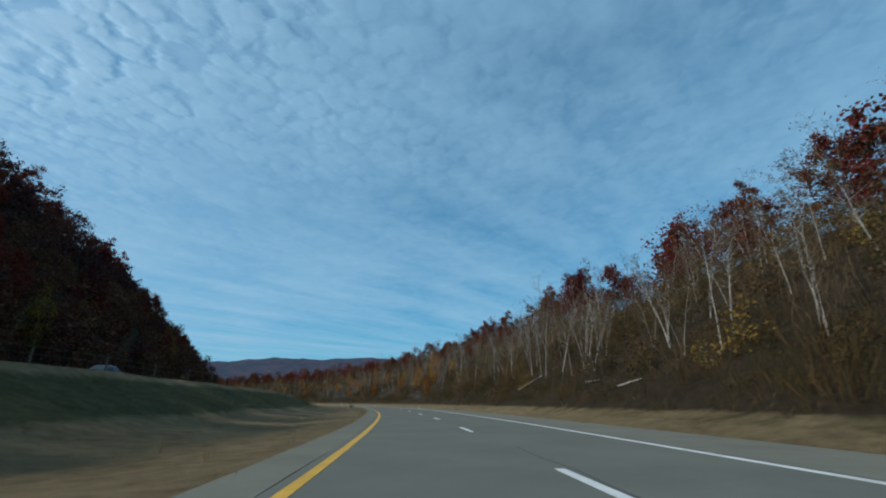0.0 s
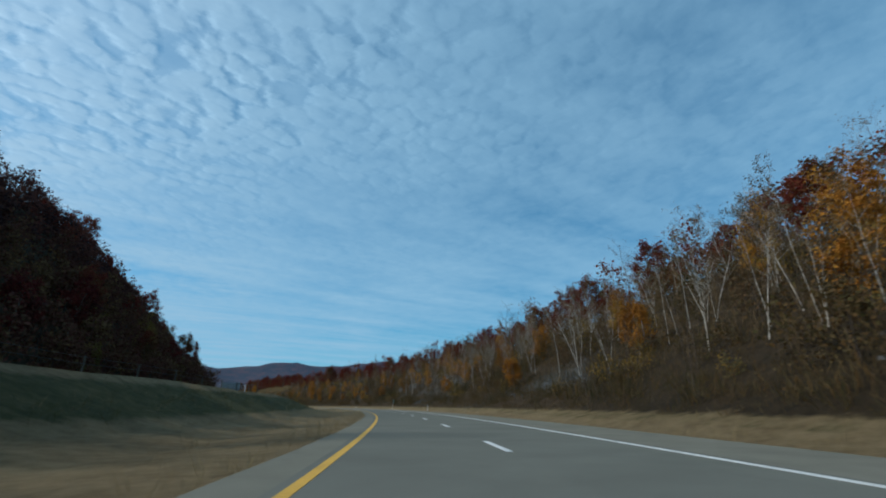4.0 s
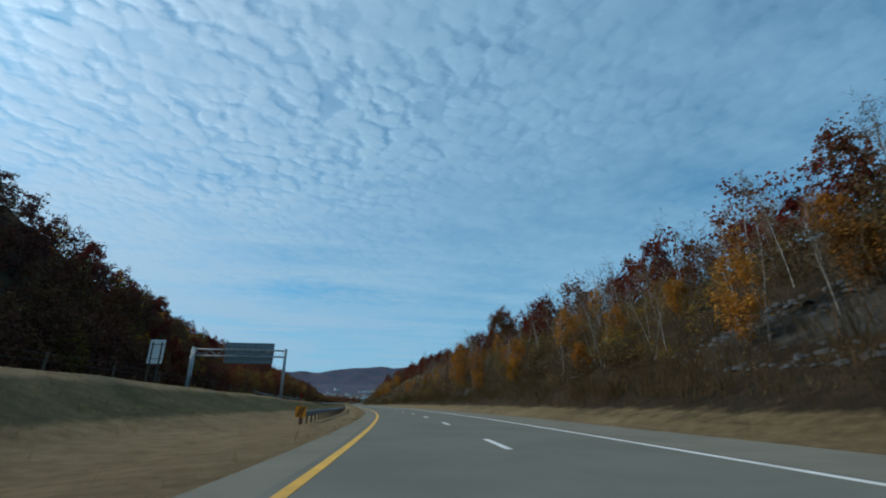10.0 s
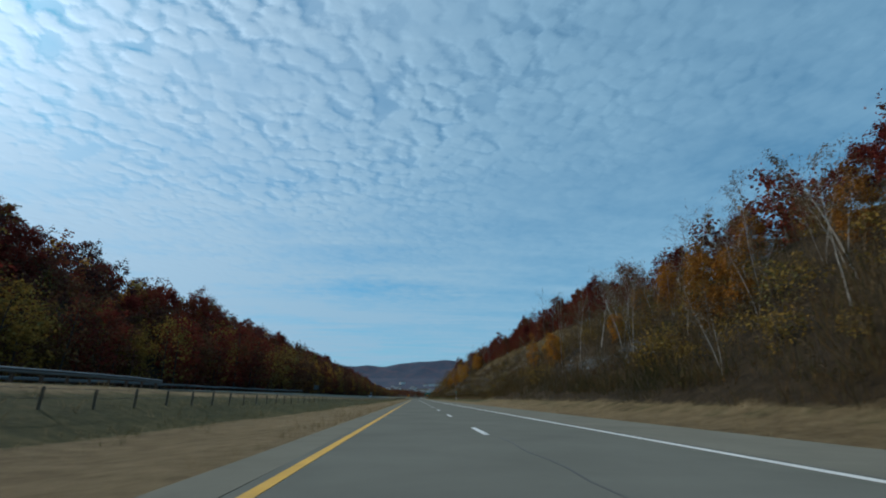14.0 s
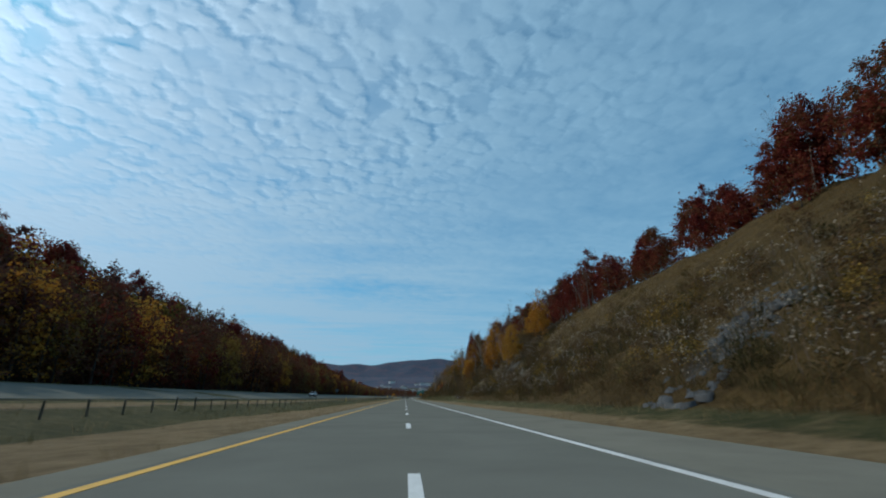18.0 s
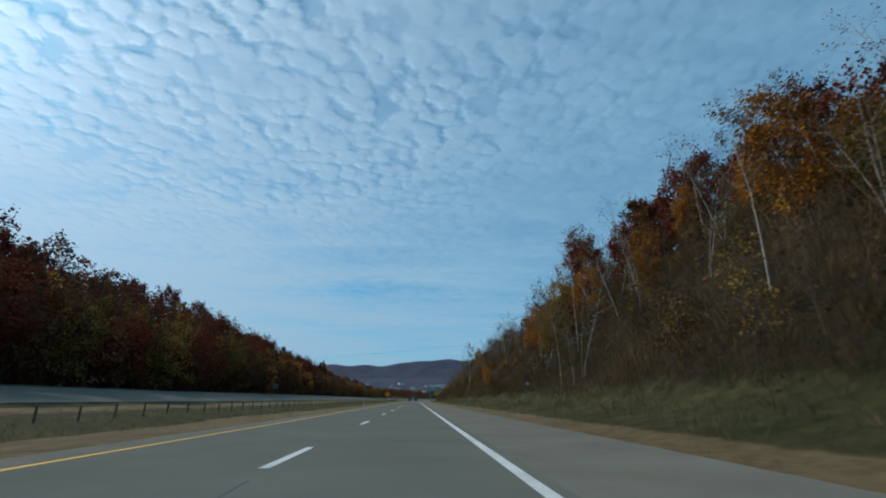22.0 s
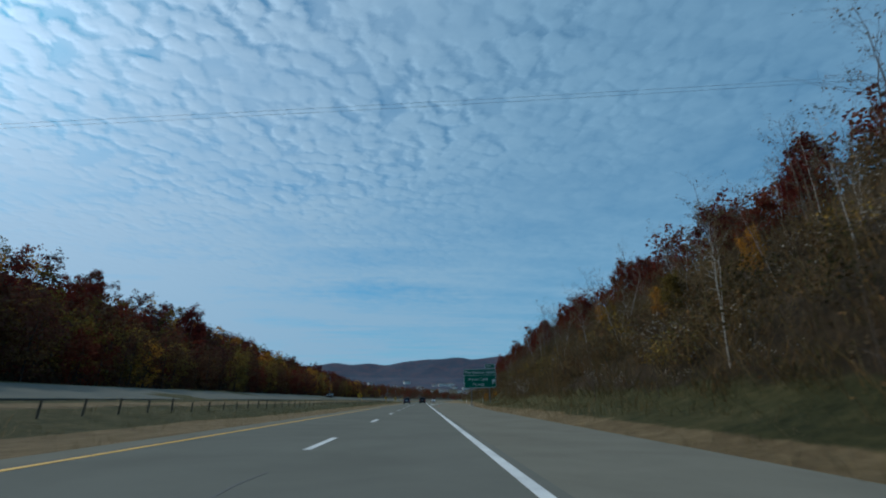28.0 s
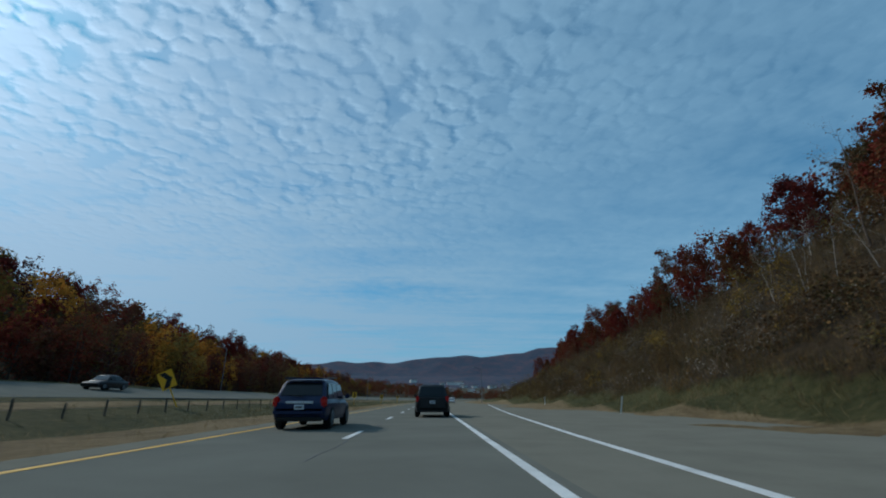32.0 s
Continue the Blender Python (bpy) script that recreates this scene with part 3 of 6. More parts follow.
# the outer edges run down into the wide land beyond
rim = np.maximum(np.clip((-190 - UU) / 250, 0, 1), np.clip((UU - 260) / 300, 0, 1))
rim = np.maximum(rim, np.clip((S0 + 60 - SS) / 60, 0, 1) * np.clip((np.abs(UU) - 60) / 100, 0, 1))
rim = np.maximum(rim, np.clip((SS - 2300) / 280, 0, 1))
ZZ = ZZ * (1 - rim) + (far_z(XX, YY) - 3.0) * rim
gv = np.stack([XX, YY, ZZ], -1).reshape(-1, 3)
ii, jj = np.meshgrid(np.arange(ns - 1), np.arange(nu - 1), indexing="ij")
a = (ii * nu + jj).ravel()
gf = np.stack([a, a + 1, a + nu + 1, a + nu], 1)
QQ = SS / K
open_bank = np.clip((QQ - 495) / 15, 0, 1) * np.clip((645 - QQ) / 15, 0, 1) + 0.3 * np.clip((QQ - 728) / 10, 0, 1) * np.clip((778 - QQ) / 10, 0, 1) + 0.15 * np.clip((QQ - 900) / 15, 0, 1)
grassy = np.clip((QQ - 495) / 15, 0, 1)
ramped = lambda v, a, b: np.clip((v - a) / (b - a), 0, 1)
foot = np.interp(QQ, FOOT_S, FOOT_U)
lip = np.interp(SS, EDGE_S, EDGE_U)
verge = np.interp(QQ, (380, 480), (13.2, 11.2))
open_bank = open_bank * np.clip((60 - UU - 8 * np.sin(SS * 0.05)) / 16, 0, 1)  # only as far as the land behind the brow
late = np.clip((QQ - 645) / 20, 0, 1)
green = ramped(-UU, verge, verge + 1.6) * ramped(-UU, 44, 42) + ramped(UU - lip, 1.3, 2.5) * np.clip((1.5 + 1.4 * late - (UU - foot)) / 1.5, 0, 1) * (0.45 + 0.22 * grassy + 0.3 * late)
green -= 0.9 * ramped(-UU, 17.3, 18.6) * ramped(-UU, 22, 21)
bank = np.clip((UU - foot + 2.4 - 1.9 * late) / 2.4, 0, 1) + ramped(-UU, 42, 44)
stone = np.array([[0.8 - scree_at(s, u) if 11 < u < 34 else 0 for u in U_GRID] for s in S_GRID])
zone = np.stack([np.clip(green, 0, 1), np.clip(bank * (1 - open_bank * (UU > 0)), 0, 1), np.clip(bank * open_bank * (UU > 0), 0, 1), np.clip(stone, 0, 1)], -1)
gm = mesh_of("ground", gv, gf, M["land"], None, True)
za = gm.attributes.new("zone", "FLOAT_COLOR", "POINT")
za.data.foreach_set("color", zone.astype(np.float32).ravel())
tagged(new("ground", gm), "dry grass verges and wooded banks of a valley cutting", "ground", kind="structure")

# ---- the wide land beyond: valley floor and ridges ----
fx = np.concatenate([np.linspace(-4600, -700, 40), np.linspace(-640, 640, 36), np.linspace(700, 4600, 40)])
fy = np.concatenate([np.linspace(-2500, -200, 12), np.linspace(0, 1500, 20), np.linspace(1560, 5200, 84)])
FX, FY = np.meshgrid(fx, fy, indexing="ij")
FZ = far_z(FX, FY)
fv = np.stack([FX, FY, FZ], -1).reshape(-1, 3)
nf = len(fy)
ii, jj = np.meshgrid(np.arange(len(fx) - 1), np.arange(nf - 1), indexing="ij")
a = (ii * nf + jj).ravel()
ff = np.stack([a, a + nf, a + nf + 1, a + 1], 1)
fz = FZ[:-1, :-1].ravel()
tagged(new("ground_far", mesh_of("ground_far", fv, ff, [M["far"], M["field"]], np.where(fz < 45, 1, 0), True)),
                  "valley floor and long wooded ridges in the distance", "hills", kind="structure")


# ---- paving ----
def ribbon(name, u0, u1, z, s0, s1, material, step=4.0, thick=0.05, jag=0.0, tilt=None):
    """A strip along the road between offsets u0 and u1 (numbers or functions of s)."""
    n = max(2, int((s1 - s0) / step) + 1)
    s = np.linspace(s0, s1, n)
    f0 = np.array([u0(q) if callable(u0) else u0 for q in s]) + jag * np.sin(s * 1.9) * np.cos(s * 0.53)
    f1 = np.array([u1(q) if callable(u1) else u1 for q in s]) + jag * np.sin(s * 2.3 + 2) * np.cos(s * 0.41)
    zz = np.array([z(q) if callable(z) else z for q in s])
    rings = []
    lift = np.array([tilt(q) if tilt else 0.0 for q in s])
    for uu, dz in ((f0, lift - thick), (f0, lift), (f1, -lift), (f1, -lift - thick)):
        x, y = place(s, uu)
        rings.append(np.stack([x, y, zz + dz], 1))
    v = np.stack(rings, 1).reshape(-1, 3)
    f = [(4 * i + k, 4 * i + k + 1, 4 * i + k + 5, 4 * i + k + 4) for i in range(n - 1) for k in range(3)]
    return mesh_of(name, v, np.array(f)[:, ::-1], material)


def opp_z(s):
    return float(np.interp(s / K, OPP_S, OPP_Z))


def banked(s):
    return float(np.interp(s / K, (420, 580), (0.0, 0.72)))


tagged(new("road", ribbon("road", -3.95, 3.95, 0.0, S0, 1700, M["asphalt"], thick=0.12)), "grey worn asphalt of a two-lane carriageway", "road", kind="structure")
tagged(new("road_shoulder_right", ribbon("road_shoulder_right", 3.95, right_edge, -0.005, S0, 1700, M["shoulder"], thick=0.12, jag=0.04)), "wide paler asphalt shoulder", "road", kind="structure")
tagged(new("road_shoulder_left", ribbon("road_shoulder_left", -4.85, -3.95, -0.005, S0, 1700, M["shoulder"], thick=0.12, jag=0.04)), "narrow asphalt shoulder with a crumbling edge", "road", kind="structure")
tagged(new("road_opposite", ribbon("road_opposite", -36.5, -24.0, opp_z, S0, 1700, M["asphalt"], thick=0.12, tilt=banked)), "asphalt of the opposite carriageway", "road", kind="structure")
tagged(new("road_marking_yellow", ribbon("road_marking_yellow", -3.78, -3.60, 0.005, S0, 1500, M["yellow_paint"], thick=0.004)), "solid yellow edge line", "road marking", kind="structure")
tagged(new("road_marking_white", ribbon("road_marking_white", 3.58, 3.76, 0.005, S0, 1500, M["white_paint"], thick=0.004)), "solid white edge line", "road marking", kind="structure")


def ramp_line(s):
    return float(np.interp(s, (998, 1007.6, 1022, 1043, 1062, 1080, 1130, 1195), (3.72, 4.25, 5.1, 6.4, 7.9, 9.6, 14.8, 19.5)))


tagged(new("road_marking_exit", ribbon("road_marking_exit", lambda s: ramp_line(s) - 0.1, lambda s: ramp_line(s) + 0.1, 0.006, 998, 1195, M["white_paint"], thick=0.004)), "white edge line leading into the exit lane", "road marking", kind="structure")
tagged(new("road_marking_opposite", ribbon("road_marking_opposite", -24.95, -24.82, lambda s: opp_z(s) + 0.006 - 0.87 * banked(s), S0, 1500, M["yellow_paint"], thick=0.004)), "yellow edge line of the opposite carriageway", "road marking", kind="structure")

# broken lane line: strokes of 3.05 m every 12.19 m
DASH_AT = -5.28
stroke = mesh_of("lane_stroke", [(x, y, z) for z in (-0.003, 0.005) for x, y in ((-0.085, -1.52), (0.08, -1.5), (0.085, 1.5), (-0.08, 1.52))],
                 [(4, 5, 6, 7), (0, 1, 5, 4), (1, 2, 6, 5), (2, 3, 7, 6), (3, 0, 4, 7)], M["white_paint"])
for k in range(-8, 105):
    ob = new("lane_stroke", stroke)
    ob.matrix_world = at_road(DASH_AT + 12.19 * k, 0.0)
    tagged(ob, "worn white stroke of the broken lane line", "road marking", "broken lane line", "structure")
# sealed joints across and along the lanes
rs = random.Random(5)
for k in range(26):
    s = -10 + 42 * k + rs.uniform(-9, 9)
    ob = new("sealed_crack", ribbon("sealed_crack", lambda q: 0.16 + 0.05 * math.sin(q * 1.7), lambda q: 0.2 + 0.05 * math.sin(q * 1.7), 0.003, s, s + rs.uniform(8, 24), M["seal"], step=1.0, thick=0.003))
    tagged(ob, "thin dark sealed crack along the lane joint", "crack", "sealed cracks", "structure")


# ---- trees ----
class Build:
    """Gathers tubes and leaves as arrays."""

    def __init__(self):
        self.v, self.f, self.n = [], [], 0

    def tube(self, pts, radii, sides=5):
        pts = np.asarray(pts, float)
        k = len(pts)
        d = np.gradient(pts, axis=0)
        d /= np.linalg.norm(d, axis=1)[:, None] + 1e-9
        ref = np.where(np.abs(d[:, 2:3]) > 0.9, np.array([[1.0, 0, 0]]), np.array([[0, 0, 1.0]]))
        a = np.cross(d, ref)
        a /= np.linalg.norm(a, axis=1)[:, None] + 1e-9
        b = np.cross(d, a)
        ang = np.linspace(0, 2 * np.pi, sides, endpoint=False)
        ring = pts[:, None] + np.asarray(radii)[:, None, None] * (np.cos(ang)[None, :, None] * a[:, None] + np.sin(ang)[None, :, None] * b[:, None])
        self.v.append(ring.reshape(-1, 3))
        i, j = np.meshgrid(np.arange(k - 1), np.arange(sides), indexing="ij")
        q = self.n + i * sides + j
        r = self.n + i * sides + (j + 1) % sides
        self.f.append(np.stack([q, r, r + sides, q + sides], -1).reshape(-1, 4))
        self.n += k * sides

    def leaves(self, at, size, rng, droop=0.3):
        """Bent diamonds of about the given size at the points."""
        m = len(at)
        if not m:
            return
        d = rng.normal(size=(m, 3))
        d[:, 2] = d[:, 2] * 0.6 - droop
        d /= np.linalg.norm(d, axis=1)[:, None]
        e = np.cross(d, rng.normal(size=(m, 3)))
        e /= np.linalg.norm(e, axis=1)[:, None]
        l = size * rng.uniform(0.6, 1.4, (m, 1))
        wd = l * rng.uniform(0.35, 0.6, (m, 1))
        nrm = np.cross(d, e) * l * 0.25
        self.v.append(np.stack([at, at + d * l * 0.5 + e * wd + nrm, at + d * l * 1.1, at + d * l * 0.5 - e * wd + nrm * 0.4], 1).reshape(-1, 3))
        q = self.n + 4 * np.arange(m)
        self.f.append(np.stack([q, q + 1, q + 2, q + 3], 1))
        self.n += 4 * m

    def arrays(self):
        if not self.v:
            return np.zeros((0, 3)), np.zeros((0, 4), int)
        return np.concatenate(self.v), np.concatenate(self.f)


def tree(seed, height, spread, bare, limbs, subs, leaves, leaf, radius, lean=0.05, stems=1, first=0.35, sides=5, fluff=0.09):
    """Wood and leaf arrays of one tree. bare: the height where the crown starts; first: where the limbs start."""
    rng = np.random.default_rng(seed)
    wood, crown = Build(), Build()
    spots = []
    for stem in range(stems):
        top = height * (1 if stem == 0 else rng.uniform(0.7, 0.95))
        az = rng.uniform(0, 6.28)
        k = 7
        h = np.linspace(0, 1, k)
        out = (lean + 0.16 * (stems > 1)) * top * h ** 1.2
        wig = np.cumsum(rng.normal(0, 0.012 * top, (k, 2)), 0) * h[:, None]
        path = np.stack([np.cos(az) * out + wig[:, 0], np.sin(az) * out + wig[:, 1], h * top], 1)
        path[0, 2] = -0.6
        rad = radius * (1 if stem == 0 else 0.75) * (1 - 0.9 * h ** 0.8)
        rad[0] *= 1.35
        wood.tube(path, rad, sides + 1)
        for q in range(limbs):
            fr = first + (0.97 - first) * (q + rng.uniform(0, 1)) / limbs
            p0 = np.array([np.interp(fr, h, path[:, c]) for c in range(3)])
            a = rng.uniform(0, 6.28)
            up = rng.uniform(0.35, 0.9) + 0.4 * fr
            ln = spread * (0.45 + 0.75 * math.sin(math.pi * min(1, (1.02 - fr) / (1.02 - first) * 0.75 + 0.12))) * rng.uniform(0.7, 1.2)
            d = np.array([math.cos(a), math.sin(a), up])
            d /= np.linalg.norm(d)
            p1 = p0 + d * ln * 0.5 + rng.normal(0, 0.05 * ln, 3)
            p2 = p0 + d * ln + np.array([0, 0, 0.12 * ln]) + rng.normal(0, 0.1 * ln, 3)
            r0 = max(0.012, float(np.interp(fr, h, rad)) * 0.55)
            wood.tube([p0, p1, p2], [r0, r0 * 0.6, r0 * 0.15], 4)
            for z in range(subs):
                g = rng.uniform(0.3, 1)
                b0 = p0 + (p2 - p0) * g
                b1 = b0 + (d + rng.normal(0, 0.75, 3)) * ln * rng.uniform(0.2, 0.42)
                wood.tube([b0, (b0 + b1) / 2 + rng.normal(0, 0.04, 3), b1], [r0 * 0.4, r0 * 0.28, r0 * 0.08], 3)
                if b0[2] > bare * height:
                    spots.append((b0, b1))
            spots.append((p1, p2))
    if leaves and spots:
        pick = rng.integers(0, len(spots), leaves)
        s0 = np.array([s[0] for s in spots])[pick]
        s1 = np.array([s[1] for s in spots])[pick]
        g = rng.uniform(0, 1.1, (leaves, 1))
        crown.leaves(s0 + (s1 - s0) * g + rng.normal(0, spread * fluff, (leaves, 3)), leaf, rng)
    return wood.arrays(), crown.arrays()


def broadleaf(seed, height, spread, base, clumps, per, leaf, radius, limbs=9, sides=5, loose=0.11):
    """A rounded tree: leaves in lumpy clumps over an uneven egg-shaped crown, limbs running out to some of them."""
    rng = np.random.default_rng(seed)
    wood, crown = Build(), Build()
    k = 5
    h = np.linspace(0, 1, k)
    wig = np.cumsum(rng.normal(0, 0.014 * height, (k, 2)), 0) * h[:, None]
    path = np.stack([wig[:, 0], wig[:, 1], h * height * 0.86], 1)
    path[0, 2] = -0.6
    rad = radius * (1 - 0.85 * h ** 0.8)
    rad[0] *= 1.3
    wood.tube(path, rad, sides)
    d = rng.normal(size=(clumps, 3))
    d /= np.linalg.norm(d, axis=1)[:, None]
    r = rng.uniform(0.35, 1.0, (clumps, 1)) ** 0.5
    half = height * (1 - base) / 2
    lump = 1 + 0.22 * np.sin(d[:, :1] * 4.1 + seed) * np.cos(d[:, 2:3] * 3.3)
    c = d * r * lump * np.array([spread, spread, half])
    c[:, :2] *= 1 - 0.28 * np.clip(c[:, 2:3] / half, -0.5, 1)
    c[:, 2] += height * base + half
    for q in range(limbs):
        p2 = c[q]
        z0 = max(height * base * 0.7, p2[2] - rng.uniform(0.25, 0.5) * height * 0.5)
        p0 = np.array([np.interp(z0, path[:, 2], path[:, 0]), np.interp(z0, path[:, 2], path[:, 1]), z0])
        r0 = max(0.015, float(np.interp(z0, path[:, 2], rad)) * 0.5)
        wood.tube([p0, (p0 + p2) / 2 + rng.normal(0, 0.1, 3) + (0, 0, 0.15), p2], [r0, r0 * 0.6, r0 * 0.2], 4 if sides > 4 else 3)
    girth = rng.uniform(0.7, 1.35, (clumps, 1))
    crown.leaves(np.repeat(c, per, 0) + rng.normal(0, spread * loose, (clumps * per, 3)) * np.repeat(girth, per, 0), leaf, rng)
    return wood.arrays(), crown.arrays()


def bush(seed, tall, wide, stalks, leaves, leaf, thick=0.016, splay=0.32):
    """A clump of thin dry stalks, arching outwards, with scattered withered leaves."""
    rng = np.random.default_rng(seed)
    crown = Build()
    a = rng.uniform(0, 6.28, stalks)
    r = wide * 0.5 * np.sqrt(rng.uniform(0, 1, stalks))
    p0 = np.stack([r * np.cos(a), r * np.sin(a), np.full(stalks, -0.1)], 1)
    h = tall * rng.uniform(0.4, 1.1, stalks)
    way = np.stack([rng.normal(0, splay, stalks) + 0.25 * np.cos(a), rng.normal(0, splay, stalks) + 0.25 * np.sin(a), np.ones(stalks)], 1)
    p1 = p0 + way * h[:, None]
    side = rng.normal(size=(stalks, 3)) * np.array([1, 1, 0.3])
    side /= np.linalg.norm(side, axis=1)[:, None]
    w0 = thick * rng.uniform(0.5, 1.3, (stalks, 1))
    mid = (p0 + p1) / 2 + rng.normal(0, 0.06, (stalks, 3)) * tall
    crown.v.append(np.stack([p0, mid - side * w0, p1, mid + side * w0], 1).reshape(-1, 3))
    crown.f.append((4 * np.arange(stalks))[:, None] + np.arange(4))
    crown.n = 4 * stalks
    if leaves:
        k = rng.integers(0, stalks, leaves)
        g = rng.uniform(0.15, 1.0, (leaves, 1))
        crown.leaves(p0[k] + (p1[k] - p0[k]) * g + rng.normal(0, wide * 0.1, (leaves, 3)), leaf, rng, 0.1)
    return (np.zeros((0, 3)), np.zeros((0, 4), int)), crown.arrays()


#                seed  height spread bare limbs subs leaves leaf  radius lean
BIRCHES = [tree(11 + k, h, 1.5, 0.35, 10, 2, int(lv * 3.2), 0.095, 0.046, ln, st, 0.42) for k, (h, lv, ln, st) in enumerate(((9.5, 300, 0.08, 1), (8.0, 200, 0.12, 2), (10.5, 130, 0.05, 1), (7.5, 340, 0.1, 2), (9.0, 80, 0.14, 3)))]
OAKS = [broadleaf(31 + k, h, sp, 0.16, 76, 66, 0.25, 0.15, loose=0.105) for k, (h, sp) in enumerate(((12.0, 3.3), (10.5, 2.9), (13.5, 3.5), (9.5, 3.1)))]
MAPLES = [broadleaf(51 + k, h, sp, 0.1, 58, 60, 0.19, 0.09, loose=0.15) for k, (h, sp) in enumerate(((9.0, 2.1), (7.0, 1.9), (10.5, 2.2)))]
BARES = [tree(71 + k, h, 2.3, 0.5, 15, 6, 90, 0.15, 0.11, 0.06, 1, 0.3) for k, h in enumerate((10.5, 9.0, 12.0))]
WOODS = [broadleaf(91 + k, h, sp, 0.06, 30, 26, 0.31, 0.1, 2, 3, 0.15) for k, (h, sp) in enumerate(((8.2, 2.5), (7.0, 2.3), (9.4, 2.6), (7.8, 2.1), (8.8, 2.2)))]
BROWWOOD = [broadleaf(191 + k, h, sp, 0.02, 26, 18, 0.33, 0.1, 3, 3, 0.16) for k, (h, sp) in enumerate(((8.2, 2.5), (7.0, 2.3), (9.4, 2.6), (7.8, 2.1)))]
EDGEWOOD = [broadleaf(231 + k, h, sp, 0.05, 46, 26, 0.3, 0.16, 4, 4, 0.14) for k, (h, sp) in enumerate(((13.5, 3.4), (11.5, 3.2), (14.5, 3.6), (12.5, 3.0)))]
FARWOOD = [broadleaf(291 + k, h, sp, 0.06, 28, 13, 0.43, 0.1, 2, 3, 0.16) for k, (h, sp) in enumerate(((8.2, 2.5), (7.0, 2.3), (9.4, 2.6), (7.8, 2.1)))]
SAPLING = [tree(131 + k, h, sp, 0.05, 5, 1, int(lv * 1.2), 0.12, 0.035, 0.08, 1, 0.1, 3, 0.2) for k, (h, sp, lv) in enumerate(((5.0, 1.1, 85), (6.5, 1.2, 60), (4.2, 1.0, 90), (7.0, 1.3, 40)))]
SHRUB = [broadleaf(391 + k, h, sp, 0.0, 17, 20, 0.36, 0.1, 3, 3, 0.24) for k, (h, sp) in enumerate(((7.0, 3.2), (5.5, 3.4), (8.0, 3.0), (6.0, 2.7)))]
TALL = [bush(101 + k, h, wd, 30, lv, 0.085, 0.013, 0.14) for k, (h, wd, lv) in enumerate(((4.2, 2.4, 40), (3.4, 2.2, 30), (5.0, 2.6, 46), (2.8, 2.4, 36)))]
THICKET = [bush(111 + k, h, wd, st, lv, lf, 0.019) for k, (h, wd, st, lv, lf) in enumerate(((1.9, 1.9, 32, 12, 0.1), (1.3, 2.1, 28, 18, 0.1), (2.6, 1.8, 34, 11, 0.1), (0.9, 2.2, 28, 20, 0.1)))]
def boulder(seed):
    """A broken slab of shale."""
    rng = np.random.default_rng(seed)
    v = np.array([(x, y, z) for z in (-0.5, 0.35) for x, y in ((-1, -1), (1, -1), (1.1, 0.8), (-0.9, 1))], float) * (0.5, 0.4, 0.5)
    v[4:] *= rng.uniform(0.55, 0.9)
    v += rng.normal(0, 0.09, v.shape)
    return (np.zeros((0, 3)), np.zeros((0, 4), int)), (v, np.array([(4, 5, 6, 7), (0, 1, 5, 4), (1, 2, 6, 5), (2, 3, 7, 6), (3, 0, 4, 7)]))


BOULDERS = [boulder(151 + k) for k in range(8)]
TUFT = [bush(121 + k, h, 0.8, st, 0, 0.1, 0.008, 0.4) for k, (h, st) in enumerate(((0.42, 13), (0.3, 12), (0.6, 14)))]


def tree_kind(name, category, label, forms, bark, leaf):
    """Meshes for one kind, made once; the function that plants one."""
    made = []
    for k, ((wv, wf), (cv, cf)) in enumerate(forms):
        root = thing(name, label, category, group="%ss on the banks" % category)
        part("trunk", mesh_of("trunk", wv, wf, bark, smooth=True), None, root)
        if len(cf):
            part("crown", mesh_of("crown", cv, cf, leaf, smooth=True), None, root)
        made.append([root, False])

    def plant(s, u, rng, size=1.0):
        slot = made[rng.randrange(len(made))]
        m = at_road(s, u, float(ground_z(s, u)[0]) - 0.05) @ pose(0, 0, 0, rng.uniform(-5, 5), rng.uniform(-5, 5), rng.uniform(0, 360))
        k = size * rng.uniform(0.8, 1.2)
        if slot[1]:
            ob = copy_thing(slot[0], m)
        else:
            ob, slot[1] = slot[0], True
        ob.matrix_world = m @ Matrix.Diagonal((k, k, k * rng.uniform(0.9, 1.12), 1))
        return ob

    return plant


birch = tree_kind("birch_tree", "birch", "slender pale-barked birch, nearly bare, on the bank", BIRCHES, M["birch_bark"], M["thin_leaf"])
oak = tree_kind("oak_tree", "oak", "dark-trunked oak with russet and red autumn leaves", OAKS, M["bark"], M["oak_leaf"])
maple = tree_kind("maple_tree", "maple", "small maple in golden yellow autumn leaf", MAPLES, M["bark"], M["maple_leaf"])
ochre_tree = tree_kind("ochre_tree", "maple", "young tree in olive and ochre autumn leaf", MAPLES, M["bark"], M["ochre_leaf"])
scarlet_bush = tree_kind("sumac", "sumac", "low sumac in scarlet autumn leaf", SHRUB, M["dark_bark"], M["scarlet_leaf"])
bare_tree = tree_kind("bare_tree", "bare tree", "leafless grey tree with fine twigs", BARES, M["twig"], M["thin_leaf"])


